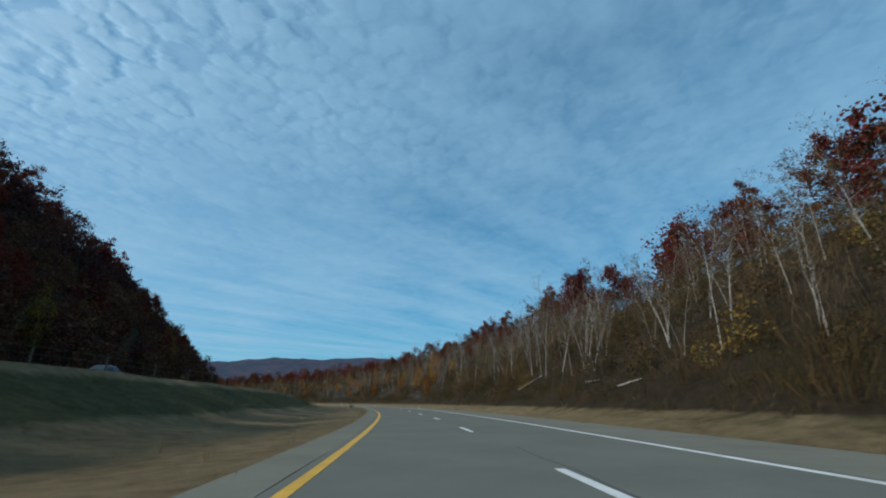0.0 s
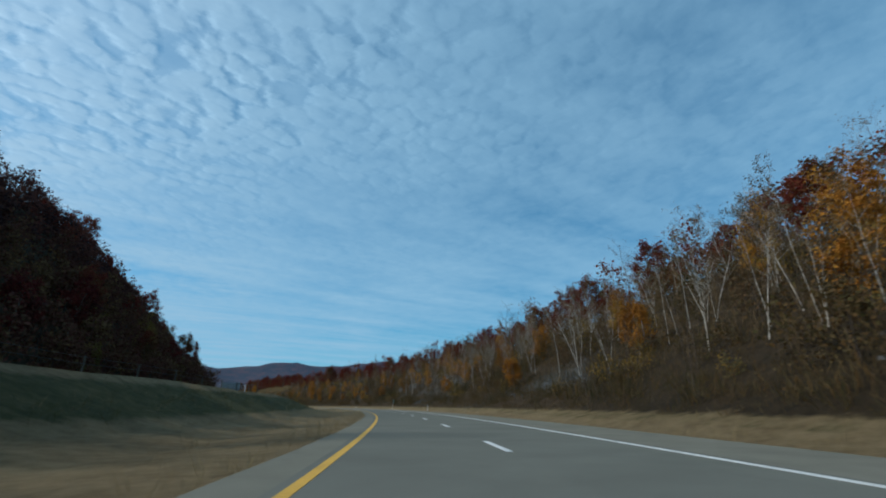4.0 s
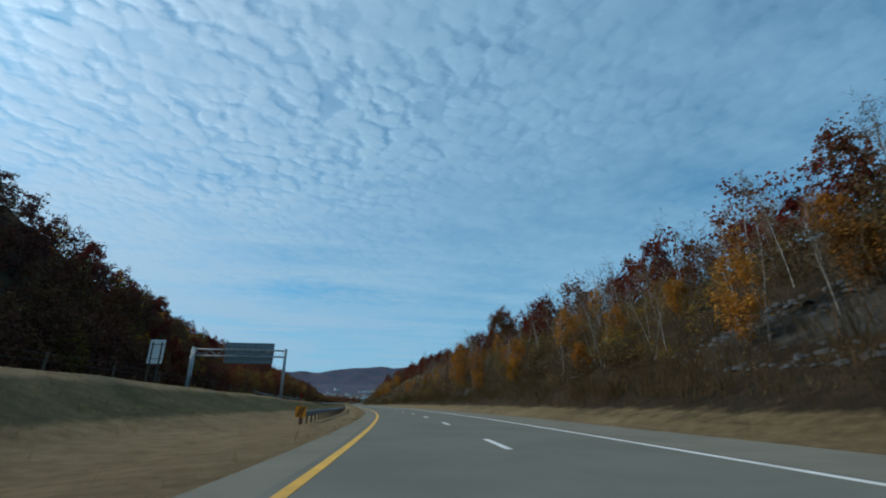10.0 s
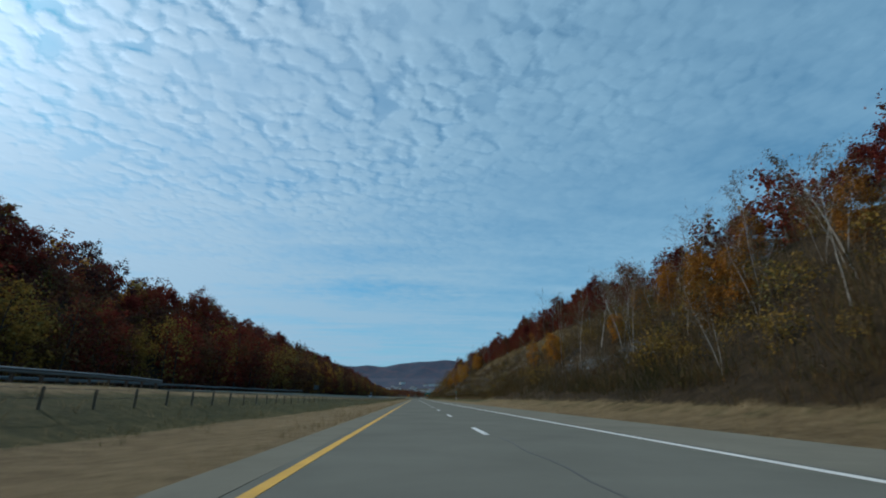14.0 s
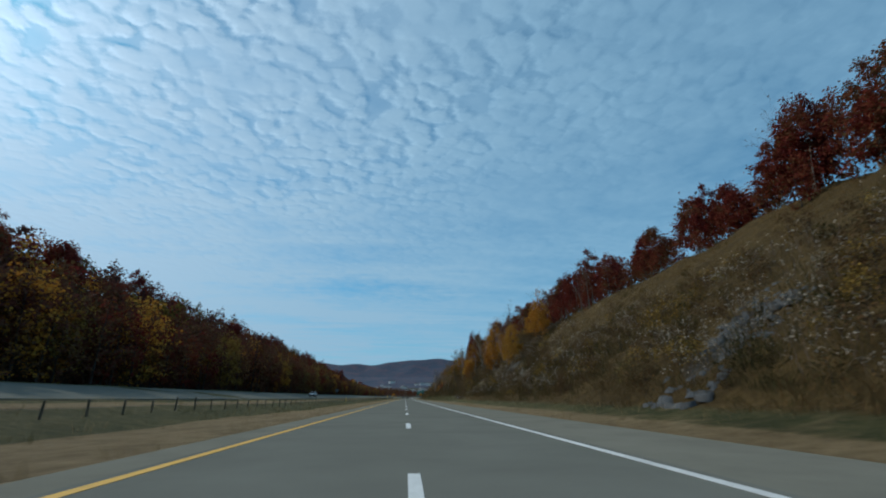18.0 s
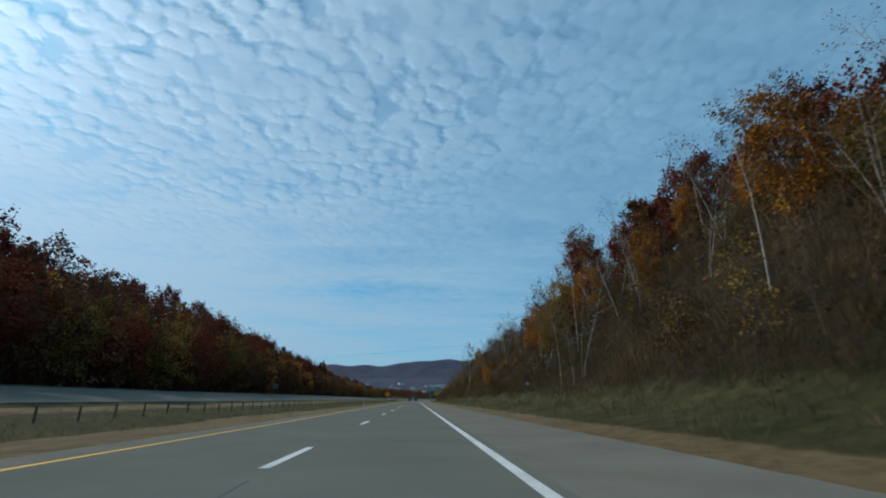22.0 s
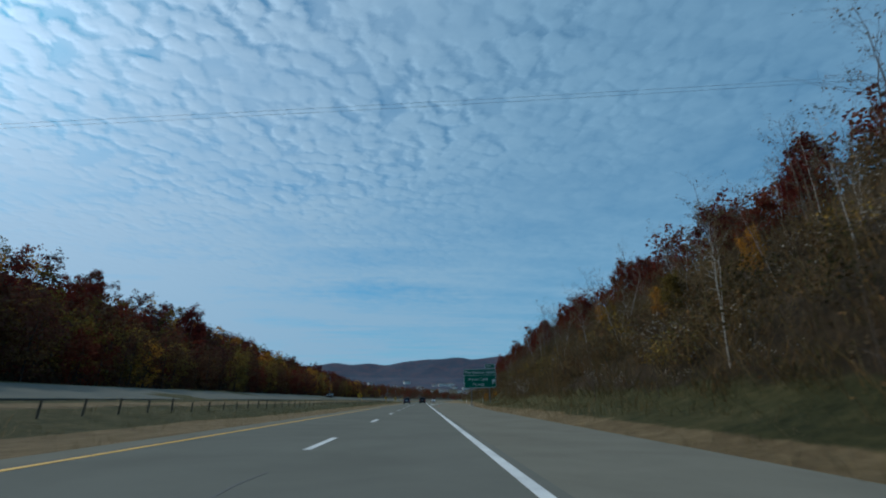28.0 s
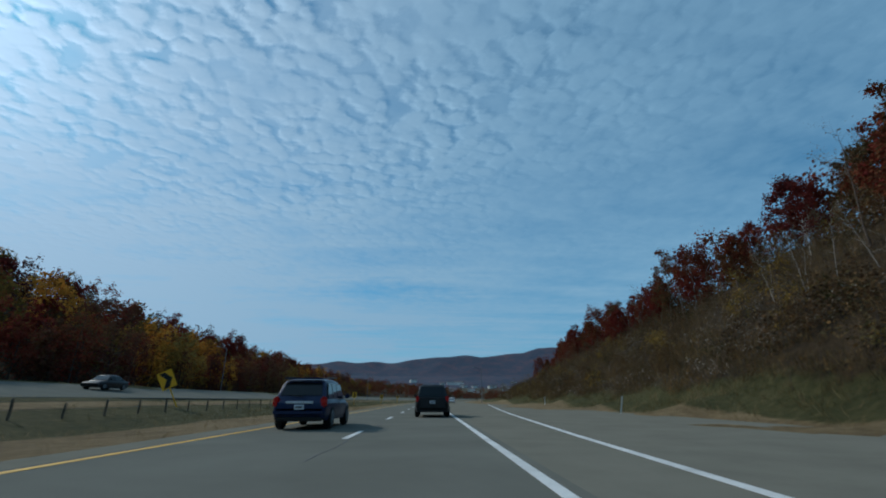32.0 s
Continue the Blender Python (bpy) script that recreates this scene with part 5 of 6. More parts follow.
# yellow signs
def diamond_sign(s, u, wide, turn=0.0):
    ob = thing("warning_sign", "orange-yellow diamond curve warning sign on a steel post", "road sign", upright(s, u, rt.uniform(-2, 2), turn), "curve warning signs")
    h = wide / math.sqrt(2)
    bm = panel(1, 1, 0.012, 0, 2.9, ((h, 0), (0, h), (-h, 0), (0, -h)))
    plate = part("plate", bm, M["sign_orange"], ob)
    part("symbol", panel(1, 1, 0.006, 0, 0, ((-0.09, -0.38), (0.05, -0.38), (0.05, -0.02), (0.22, 0.12), (0.3, 0.02), (0.36, 0.38), (0.02, 0.32), (0.11, 0.22), (-0.09, 0.06))), M["black"], plate).matrix_local = pose(-0.04, -0.012, 2.86)
    bm = box(0, 0.05, 1.55, 0.06, 0.04, 3.4)
    part("post", bm, M["galv"], ob)
    return ob


diamond_sign(gone(23.0) + 125, -7.3, 1.25)
diamond_sign(gone(23.0) + 122, 9.2, 1.25)


def chevron_sign(s, u, lean=0.0, turn=0.0, wide=0.9, tall=1.15, up=2.1):
    ob = thing("chevron_sign", "yellow chevron curve sign with a black arrow head on a post", "road sign", upright(s, u, lean, turn), "chevron signs")
    plate = part("plate", panel(wide, tall, 0.012, 0.04, up), M["sign_yellow"], ob)
    a, b = wide * 0.36, tall * 0.44
    part("arrow_head", panel(1, 1, 0.006, 0, 0, ((-a, b), (0.02, b), (a, 0), (0.02, -b), (-a, -b), (-0.02, 0))), M["black"], plate).matrix_local = pose(0, -0.012, up)
    part("post", box(0, 0.04, up / 2 - 0.1, 0.09, 0.06, up + 0.6), M["sign_yellow"], ob, "yellow-painted post")
    return ob


END = gone(32.0)
chevron_sign(END + 37, -17.4, -27, 10, 1.1, 1.4, 2.3)
chevron_sign(END + 110, -15.5, 0, 0)
chevron_sign(END + 150, -14.0, 3, -6)
chevron_sign(END + 205, -16.0, 0, -10)


# markers along the verge
def marker_post(s, u, tall, lean=0.0, plastic="white_plastic", what="white flexible delineator post beside the shoulder"):
    ob = thing("marker_post", what, "marker post", upright(s, u, lean), "marker posts")
    bm = bmesh.new()
    w0 = 0.05
    prof = [(-w0, 0.0), (-w0 * 0.5, 0.02), (w0 * 0.5, 0.02), (w0, 0.0), (w0 * 0.5, -0.012), (-w0 * 0.5, -0.012)]
    f = bm.faces.new([bm.verts.new((x, y, -0.2)) for x, y in prof])
    r = bmesh.ops.extrude_face_region(bm, geom=[f])
    top = [v for v in r["geom"] if isinstance(v, bmesh.types.BMVert)]
    bmesh.ops.translate(bm, vec=(0, 0, tall + 0.2), verts=top)
    bmesh.ops.recalc_face_normals(bm, faces=bm.faces)
    part("blade", bm, M[plastic], ob)
    if tall > 0.6:
        part("reflector", box(0, -0.02, tall - 0.14, 0.07, 0.012, 0.16, 0.004), M["sign_white"] if plastic == "white_plastic" else M["sign_yellow"], ob)
    return ob


marker_post(gone(2.5) + 20, 8.0, 0.34, 4)
marker_post(gone(6.0) + 25, 8.3, 1.1, 2)
marker_post(gone(7.3) + 80, 8.4, 1.05)
marker_post(1020.0, 16.6, 1.5, 3)
marker_post(1065.0, 16.9, 1.4, 12)
marker_post(gone(32.0) + 62, 17.5, 1.05, 3)
for t, u in ((13.0, -8.0), (21.4, -15.5)):
    marker_post(gone(t) + 12.5, u, 1.25, 4, "yellow_plastic", "yellow marker post in the median grass")
marker_post(813.0, -8.35, 1.2, 5, "white_plastic", "pale leaning marker post in the median grass")
marker_post(gone(12.1) + 36, -22.0, 1.0)
marker_post(gone(12.1) + 60, -22.0, 1.0)


def mile_marker(s, u, tenth, lean):
    ob = thing("mile_marker", "narrow green mile marker with white numerals on a thin pale post", "road sign", upright(s, u, lean), "mile markers")
    plate = part("plate", panel(0.32, 0.86, 0.01, 0.03, 2.1), M["sign_green"], ob)
    for k in range(3):
        part("bar", box(0, -0.008, 2.45 - 0.045 * k, 0.17, 0.006, 0.022), M["sign_white"], plate)
    lettering("numeral", "2", 0.33, M["sign_white"], plate, 0, 2.1, -0.012, "CENTER")
    part("rule", box(0, -0.008, 2.055, 0.22, 0.006, 0.02), M["sign_white"], plate)
    lettering("numeral", "." + tenth, 0.33, M["sign_white"], plate, 0.01, 1.76, -0.012, "CENTER")
    part("post", box(0, 0.03, 1.1, 0.05, 0.03, 2.6), M["white_plastic"], ob)


mile_marker(gone(7.3) + 24, 8.4, "2", 6)
mile_marker(gone(17.4) + 26, 10.4, "4", -2)
mile_marker(gone(27.5) + 20, 10.6, "6", 2)

small = thing("survey_sign", "small square white sign on a dark wooden stake", "sign", upright(gone(23.0) + 13.0, 13.2))
plate = part("plate", panel(0.28, 0.28, 0.012, 0.025, 0.95), M["sign_white"], small)
part("bar", box(0, -0.009, 0.93, 0.18, 0.006, 0.06), M["black"], plate)
part("stake", box(0, 0.03, 0.3, 0.06, 0.04, 1.3, 0.005), M["bark"], small)

# signs with their backs to the camera, beyond the median
def reversed_sign(s, u, wd, ht, up, metal, what):
    ob = thing("road_sign", what, "road sign", upright(s, u), "signs seen from behind")
    part("panel", panel(wd, ht, 0.04, 0.06, up), metal, ob)
    for x in (-wd * 0.3, wd * 0.3):
        part("post", box(x, -0.06, up / 2 + 0.2, 0.09, 0.07, up + 1.2), M["post_wood"], ob)
    for z in (-0.3, 0.3):
        part("batten", box(0, -0.035, up + z * ht, wd * 0.9, 0.03, 0.06), M["galv"], ob)


reversed_sign(gone(10.3) + 32, -22.6, 1.2, 2.0, 2.7, M["sign_white"], "plain pale back of a sign on two thin posts")
reversed_sign(gone(18.0) + 45, -38.8, 1.8, 1.5, 2.2, M["aluminium"], "dull grey back of a sign below the woods")
reversed_sign(gone(25.4) + 29, -38.8, 1.6, 1.4, 2.2, M["aluminium"], "dull grey back of a sign below the woods")

# ---- the overhead sign frame across the opposite carriageway ----
G_S = gone(12.3) + 28
gz0 = float(ground_z(G_S, -21.6)[0])
gan = thing("sign_gantry", "galvanised overhead sign frame spanning the opposite carriageway", "sign gantry", at_road(G_S, -30.5, gz0))
HT = 10.4
for x, zf in ((9.0, 0.0), (-9.5, float(ground_z(G_S, -40.0)[0]) - gz0)):
    for y in (0.0, 1.5):
        col = part("column", tube((x, y, zf - 0.3), (x, y, HT), 0.23, 0.2, 14), M["galv_light"], gan, smooth=True)
        part("base_plate", box(x, y, zf + 0.1, 0.7, 0.7, 0.12, 0.01), M["galv_light"], col)
        part("cap", tube((x, y, HT), (x, y, HT + 0.06), 0.22, 0.12, 14), M["galv_light"], col)
    for k in range(4):
        z = 2.0 + 2.0 * k
        part("brace", tube((x, 0, z), (x, 1.5, z + (0.8 if k % 2 else 0)), 0.05, n=8), M["galv_light"], gan)
for z in (HT - 1.7, HT - 0.35):
    for y in (0.0, 1.5):
        part("chord", tube((-9.5, y, z), (9.0, y, z), 0.09, n=10), M["galv_light"], gan, smooth=True)
for k in range(12):
    x0 = -9.5 + 18.5 * k / 12
    x1 = x0 + 18.5 / 12
    za, zb = (HT - 1.7, HT - 0.35) if k % 2 else (HT - 0.35, HT - 1.7)
    for y in (0.0, 1.5):
        part("lattice_bar", tube((x0, y, za), (x1, y, zb), 0.035, n=6), M["galv_light"], gan)
    part("lattice_bar", tube((x0, 0, HT - 0.35), (x1, 1.5, HT - 0.35), 0.03, n=6), M["galv_light"], gan)
for k in range(9):
    x = -3.6 + 10.0 * k / 9 + 0.55
    back = part("sign_panel", box(x, 1.75, HT - 0.9, 1.085, 0.05, 4.4, 0.012), M["aluminium"], gan)
    part("rib", box(x - 0.53, 1.69, HT - 0.9, 0.05, 0.09, 4.4), M["galv_light"], back)
for z in (HT - 2.6, HT - 1.0, HT + 0.7):
    part("stiffener", box(1.4, 1.66, z, 10.0, 0.08, 0.08), M["galv_light"], gan)


# ---- guardrails and fences ----
def wbeam(s0, s1, u, z_at, face, name="beam"):
    """A corrugated steel rail along the road; face +1 turns its ridges to the right."""
    prof = ((0.0, 0.30), (0.07, 0.26), (0.085, 0.2), (0.015, 0.155), (0.015, 0.145), (0.085, 0.1), (0.07, 0.04), (0.0, 0.0))
    n = max(2, int((s1 - s0) / 3.81) + 1)
    s = np.linspace(s0, s1, n)
    cols = []
    for dx, dz in prof + tuple((dx - 0.006, dz) for dx, dz in reversed(prof)):
        x, y = place(s, u + face * dx)
        cols.append(np.stack([x, y, np.array([z_at(q) for q in s]) + dz], 1))
    v = np.stack(cols, 1)
    k = v.shape[1]
    f = [(i * k + j, i * k + (j + 1) % k, (i + 1) * k + (j + 1) % k, (i + 1) * k + j) for i in range(n - 1) for j in range(k)]
    return mesh_of(name, v.reshape(-1, 3), np.array(f), M["galv"])


post_mesh = mesh_of("post", [(x, y, z) for z in (-0.4, 0.8) for x, y in ((-0.055, -0.08), (0.055, -0.08), (0.055, 0.08), (-0.055, 0.08))],
                    [(0, 1, 5, 4), (1, 2, 6, 5), (2, 3, 7, 6), (3, 0, 4, 7), (4, 5, 6, 7)], M["rust"])
block_mesh = mesh_of("block", [(x, y, z) for z in (0.45, 0.78) for x, y in ((-0.07, -0.06), (0.07, -0.06), (0.07, 0.06), (-0.07, 0.06))],
                     [(0, 1, 5, 4), (1, 2, 6, 5), (2, 3, 7, 6), (3, 0, 4, 7), (4, 5, 6, 7)], M["post_wood"])


def guardrail(s0, s1, u, face, what):
    ob = thing("guardrail", what, "guardrail", group="guardrails")
    z_at = lambda q: float(ground_z(q, u)[0]) + 0.46
    part("beam", wbeam(s0, s1, u + face * 0.16, z_at, face), None, ob, "weathered galvanised corrugated rail")
    n = int((s1 - s0) / 1.905)
    for k in range(n + 1):
        s = s0 + 1.905 * k
        p = part("post", post_mesh, None, ob)
        p.matrix_world = upright(s, u)
        b = part("block", block_mesh, None, ob)
        b.matrix_world = upright(s, u + face * 0.1)
    return ob


R0, R1 = gone(10.5) + 13, gone(12.3) + 30.5
guardrail(R0, R1, -8.1, 1, "steel guardrail on posts along the median edge")
guardrail(gone(12.3) + 5, gone(12.3) + 95, -22.6, 1, "long steel guardrail on posts beside the opposite carriageway")
guardrail(gone(12.3) + 20, gone(12.3) + 210, -38.6, 1, "steel guardrail on posts below the wooded bank")
om = thing("object_marker", "black and yellow striped marker on the end of the guardrail", "road sign", upright(R0 - 0.6, -8.1))
plate = part("plate", panel(0.62, 0.62, 0.015, 0.03, 0.72), M["sign_orange"], om)
for k in (-1, 0, 1):
    q = 0.2 * k
    pts = [(q - 0.26, -0.28), (q - 0.15, -0.28), (q + 0.27, 0.28), (q + 0.16, 0.28)]
    pts = [(max(-0.29, min(0.29, x)), z) for x, z in pts]
    part("stripe", panel(1, 1, 0.006, 0, 0, pts), M["black"], plate).matrix_local = pose(0, -0.012, 0.72)
part("post", box(0, 0.05, 0.35, 0.08, 0.06, 1.2), M["post_wood"], om)
wand = thing("marker_wand", "tall thin orange-red marker wand at the guardrail end", "marker post", upright(R0 + 0.3, -8.3))
part("rod", tube((0, 0, -0.2), (0, 0, 1.9), 0.018, 0.012, 8), M["tail_red"], wand)

# cable fence along the far side of the median, in runs of 60 m
fence_post = mesh_of("post", [(x, y, z) for z in (-0.4, 0.82) for x, y in ((-0.04, -0.04), (0.04, -0.04), (0.04, 0.04), (-0.04, 0.04))] + [(0, 0, 0.845)],
                     [(0, 1, 5, 4), (1, 2, 6, 5), (2, 3, 7, 6), (3, 0, 4, 7), (4, 5, 8), (5, 6, 8), (6, 7, 8), (7, 4, 8)], M["post_wood"])


def fence(s0, s1, u):
    ob = thing("cable_fence", "weathered wooden posts strung with steel cables along the median", "fence", group="cable fences")
    gap = 3.0 if s0 >= 420 else 6.0
    n = int((s1 - s0) / gap)
    for k in range(n):
        p = part("post", fence_post, None, ob)
        p.matrix_world = upright(s0 + gap * k, u, rt.uniform(-2.5, 2.5)) @ Matrix.Diagonal((1, 1, rt.uniform(0.85, 1.12), 1))
    for dz in (0.45, 0.8):
        z_at = lambda q: float(ground_z(q, u)[0]) + dz
        part("cable", ribbon("cable", u + 0.066, u + 0.082, z_at, s0, s1, M["cable"], 6.0, 0.016), None, ob)


for s0 in range(-30, 1170, 60):
    fence(s0, s0 + 60, -19.6 if s0 < 420 else -16.0)

# ---- wires overhead ----
W_S = gone(28.0) + 31
for u, tip in ((62.0, 30.5), (-72.0, 17.5)):
    pl = thing("utility_pole", "tall brown wooden utility pole among the trees", "utility pole", upright(W_S, u), "utility poles")
    h = tip + 0.4 - float(ground_z(W_S, u)[0])
    part("pole", tube((0, 0, -1), (0, 0, h), 0.2, 0.13, 12), M["bark"], pl)
    part("crossarm", box(0, 0, h - 0.35, 0.12, 2.4, 0.14, 0.01), M["bark"], pl)
pl = thing("utility_pole", "slender dark pole rising over the wooded ridge", "utility pole", upright(1000.0, -105.0), "utility poles")
part("pole", tube((0, 0, -1), (0, 0, 40.0 - float(ground_z(1000.0, -105.0)[0])), 0.28, 0.18, 12), M["dark_bark"], pl)
wires = thing("power_line", "two thin overhead wires sagging across the road", "power line")
for k, dy in enumerate((-0.5, 0.5)):
    pts = []
    for q in range(41):
        f = q / 40
        x, y = place(W_S + dy, -72 + 134 * f)
        pts.append((float(x), float(y), 17.5 + 13 * f - 2.6 * f * (1 - f) + 0.35 * k))
    b = Build()
    b.tube(pts, [0.012] * 41, 4)
    part("wire", mesh_of("wire", *b.arrays(), M["cable"]), None, wires)


# ---- cars ----
def loft(sections, bm=None):
    """Skin over rings of points of equal number, capped."""
    bm = bm or bmesh.new()
    rings = [[bm.verts.new(p) for p in s] for s in sections]
    n = len(rings[0])
    for a, b in zip(rings, rings[1:]):
        for i in range(n):
            bm.faces.new((a[i], a[(i + 1) % n], b[(i + 1) % n], b[i]))
    bm.faces.new(list(reversed(rings[0])))
    bm.faces.new(rings[-1])
    bmesh.ops.recalc_face_normals(bm, faces=bm.faces)
    return bm


def car_ring(y, half, low, belt, tuck=0.06):
    """A cross-section of the lower body at y."""
    return [(-half + tuck, y, low), (half - tuck, y, low), (half, y, low + 0.22), (half, y, belt - 0.16), (half - 0.07, y, belt), (-half + 0.07, y, belt), (-half, y, belt - 0.16), (-half, y, low + 0.22)]


def car(name, label, m, paint_m, length, width, height, kind, group="vehicles"):
    """A car with its tail at y 0, nose towards +y."""
    ob = thing(name, label, "car", m, group)
    h, L = width / 2, length
    low = 0.24 if kind == "sedan" else 0.3
    belt = height * (0.62 if kind == "sedan" else 0.6)
    ys = [(0.0, 0.86, low + 0.16, belt - 0.16), (0.1, 0.95, low + 0.04, belt - 0.03), (0.5, 1.0, low, belt), (L * 0.5, 1.0, low, belt), (L * 0.72, 1.0, low, belt - 0.02), (L * 0.9, 0.97, low, belt - 0.14), (L * 0.98, 0.88, low + 0.04, belt - 0.3), (L, 0.78, low + 0.14, belt - 0.4)]
    body = part("body", loft([car_ring(y, h * k, a, b) for y, k, a, b in ys]), paint_m, ob, smooth=True)
    mod = body.modifiers.new("bevel", "BEVEL")
    mod.width, mod.segments, mod.limit_method, mod.angle_limit = 0.05, 3, "ANGLE", radians(20)
    # the cabin: painted shell with windows let into it; (y, roof height) from tail to bonnet
    if kind == "sedan":
        cab = [(0.62, belt - 0.02), (1.45, height - 0.05), (L * 0.56, height), (L * 0.75, belt - 0.03)]
    elif kind == "pickup":
        cab = [(1.9, belt - 0.02), (2.12, height - 0.03), (L * 0.58, height), (L * 0.74, belt - 0.03)]
    else:
        cab = [(0.08, belt - 0.05), (0.5, height - 0.07), (L * 0.55, height), (L * 0.76, belt - 0.05)]
    (y0, z0), (y1, z1), (y2, z2), (y3, z3) = cab
    lo, up = h - 0.06, h - 0.2

    def cab_ring(y, top):
        g = max(0.0, (top - z0) / (height - z0))
        w1 = lo + (up - lo) * g
        e = 0.14 * g + 0.01
        return [(-lo, y, z0 - 0.05), (-w1, y, top - e), (-w1 + 0.05 * g + 0.004, y, top - 0.35 * e), (-w1 + 0.2 * g + 0.01, y, top), (w1 - 0.2 * g - 0.01, y, top), (w1 - 0.05 * g - 0.004, y, top - 0.35 * e), (w1, y, top - e), (lo, y, z0 - 0.05)]

    mid = (y1 + y2) / 2
    shell = part("cabin", loft([cab_ring(y, z) for y, z in (cab[0], (y0 * 0.15 + y1 * 0.85, z0 * 0.13 + z1 * 0.87), (y1 + 0.08, z1 + 0.02), (mid, height + 0.015), (y2, z2), (y2 * 0.85 + y3 * 0.15, z2 * 0.88 + z3 * 0.12), cab[3])]), paint_m, ob, smooth=True)
    mod = shell.modifiers.new("bevel", "BEVEL")
    mod.width, mod.segments, mod.limit_method, mod.angle_limit = 0.03, 2, "ANGLE", radians(22)

    def pane(name, a, b, c, d, out):
        """A window of four corners, standing 12 mm out of the shell."""
        bm = bmesh.new()
        pts = [Vector(q) for q in (a, b, c, d)]
        n = (pts[1] - pts[0]).cross(pts[3] - pts[0]).normalized()
        n = n if n.dot(Vector(out)) > 0 else -n
        f = bm.faces.new([bm.verts.new(q + n * 0.022) for q in pts])
        r = bmesh.ops.extrude_face_region(bm, geom=[f])
        bmesh.ops.translate(bm, vec=-n * 0.06, verts=[v for v in r["geom"] if isinstance(v, bmesh.types.BMVert)])
        bmesh.ops.recalc_face_normals(bm, faces=bm.faces)
        return part(name, bm, M["glass"], ob, "dark tinted window")

    def on_back(f, x):
        return (x * (lo + (up - lo) * f), y0 + (y1 - y0) * f, z0 + (z1 - z0) * f)

    def on_front(f, x):
        return (x * (lo + (up - lo) * f), y3 + (y2 - y3) * f, z3 + (z2 - z3) * f)

    pane("rear_window", on_back(0.2, -0.84), on_back(0.2, 0.84), on_back(0.84, 0.84), on_back(0.84, -0.84), (0, -1, 0.3))
    pane("windscreen", on_front(0.12, -0.9), on_front(0.12, 0.9), on_front(0.86, 0.88), on_front(0.86, -0.88), (0, 1, 0.3))
    for sx in (-1, 1):
        zt = height - 0.17
        g = (zt - z0) / (height - z0)
        xa, xb = sx * lo, sx * (lo + (up - lo) * g)
        yb0 = y0 + (y1 - y0) * g + 0.12
        yf0 = y3 + (y2 - y3) * g - 0.1
        cut = [y0 + 0.22, mid - 0.42, mid + 0.36, y3 - 0.3]
        top = [yb0 + 0.06, mid - 0.42, mid + 0.36, yf0]
        for q in range(3 if kind == "suv" else 2):
            q2 = q if kind == "suv" else q + 1
            a0, a1 = (cut[q2], top[q2]) if kind == "suv" or q else (cut[0], top[0])
            pane("side_window", (xa, a0 + 0.05, z0 + 0.05), (xa, cut[q2 + 1] - 0.05, z0 + 0.05), (xb, top[q2 + 1] - 0.05, zt), (xb, a1 + 0.05, zt), (sx, 0, 0.2))
        part("mirror", box(sx * (h + 0.1), L * 0.66, belt + 0.08, 0.2, 0.1, 0.15, 0.03), paint_m, ob)
        lamp_z = belt - 0.12 if kind != "sedan" else belt - 0.22
        part("tail_lamp", box(sx * (h - 0.13), 0.09, lamp_z, 0.2, 0.24, 0.34, 0.05), M["tail_red"], ob)
        part("headlight", box(sx * (h - 0.32), L - 0.14, belt - 0.42, 0.34, 0.16, 0.14, 0.03), M["lamp_clear"], ob)
        if kind == "suv":
            part("roof_rail", tube((sx * (up - 0.05), y1 + 0.2, z1 + 0.09), (sx * (up - 0.05), y2 - 0.1, z2 + 0.08), 0.022, n=8), M["black"], ob)
            part("window_trim", tube((sx * (lo + 0.005), 0.7, belt + 0.01), (sx * (lo + 0.005), L * 0.7, belt), 0.012, n=6), M["chrome"], ob)
        part("door_handle", box(sx * (h + 0.01), L * 0.42, belt - 0.18, 0.04, 0.18, 0.035, 0.01), M["chrome"], ob)
    part("bumper", box(0, 0.03, low + 0.26, width * 0.93, 0.2, 0.24, 0.07), paint_m if kind != "pickup" else M["black"], ob)
    part("valance", box(0, 0.1, low + 0.06, width * 0.86, 0.2, 0.16, 0.04), M["black"], ob)
    part("bumper_front", box(0, L - 0.02, low + 0.2, width * 0.84, 0.16, 0.2, 0.05), M["black"], ob)
    pl = part("number_plate", box(0, -0.02, belt - 0.28 if kind != "sedan" else belt - 0.3, 0.32, 0.03, 0.16, 0.005), M["plate"], ob)
    part("bar", box(0, -0.038, belt - 0.28 if kind != "sedan" else belt - 0.3, 0.22, 0.006, 0.05), M["paint_grey"], pl)
    if kind == "suv":
        part("garnish", box(0, -0.022, belt - 0.13, 0.92, 0.05, 0.075, 0.02), M["bright_trim"], ob)
        part("rear_wiper", box(-0.12, 0.09, belt + 0.07, 0.5, 0.03, 0.025, 0.004, turn=Matrix.Rotation(radians(8), 4, "Y")), M["black"], ob)
        part("spoiler", box(0, 0.42, height - 0.015, up * 2 - 0.1, 0.3, 0.05, 0.02), paint_m, ob)
    if kind == "pickup":
        part("tailgate", box(0, -0.005, belt - 0.3, width * 0.74, 0.04, 0.46, 0.02), paint_m, ob)
        part("bed_floor", box(0, 1.0, belt + 0.004, width * 0.78, 1.75, 0.012), M["black"], ob)
    wr = 0.33 if kind == "sedan" else 0.38
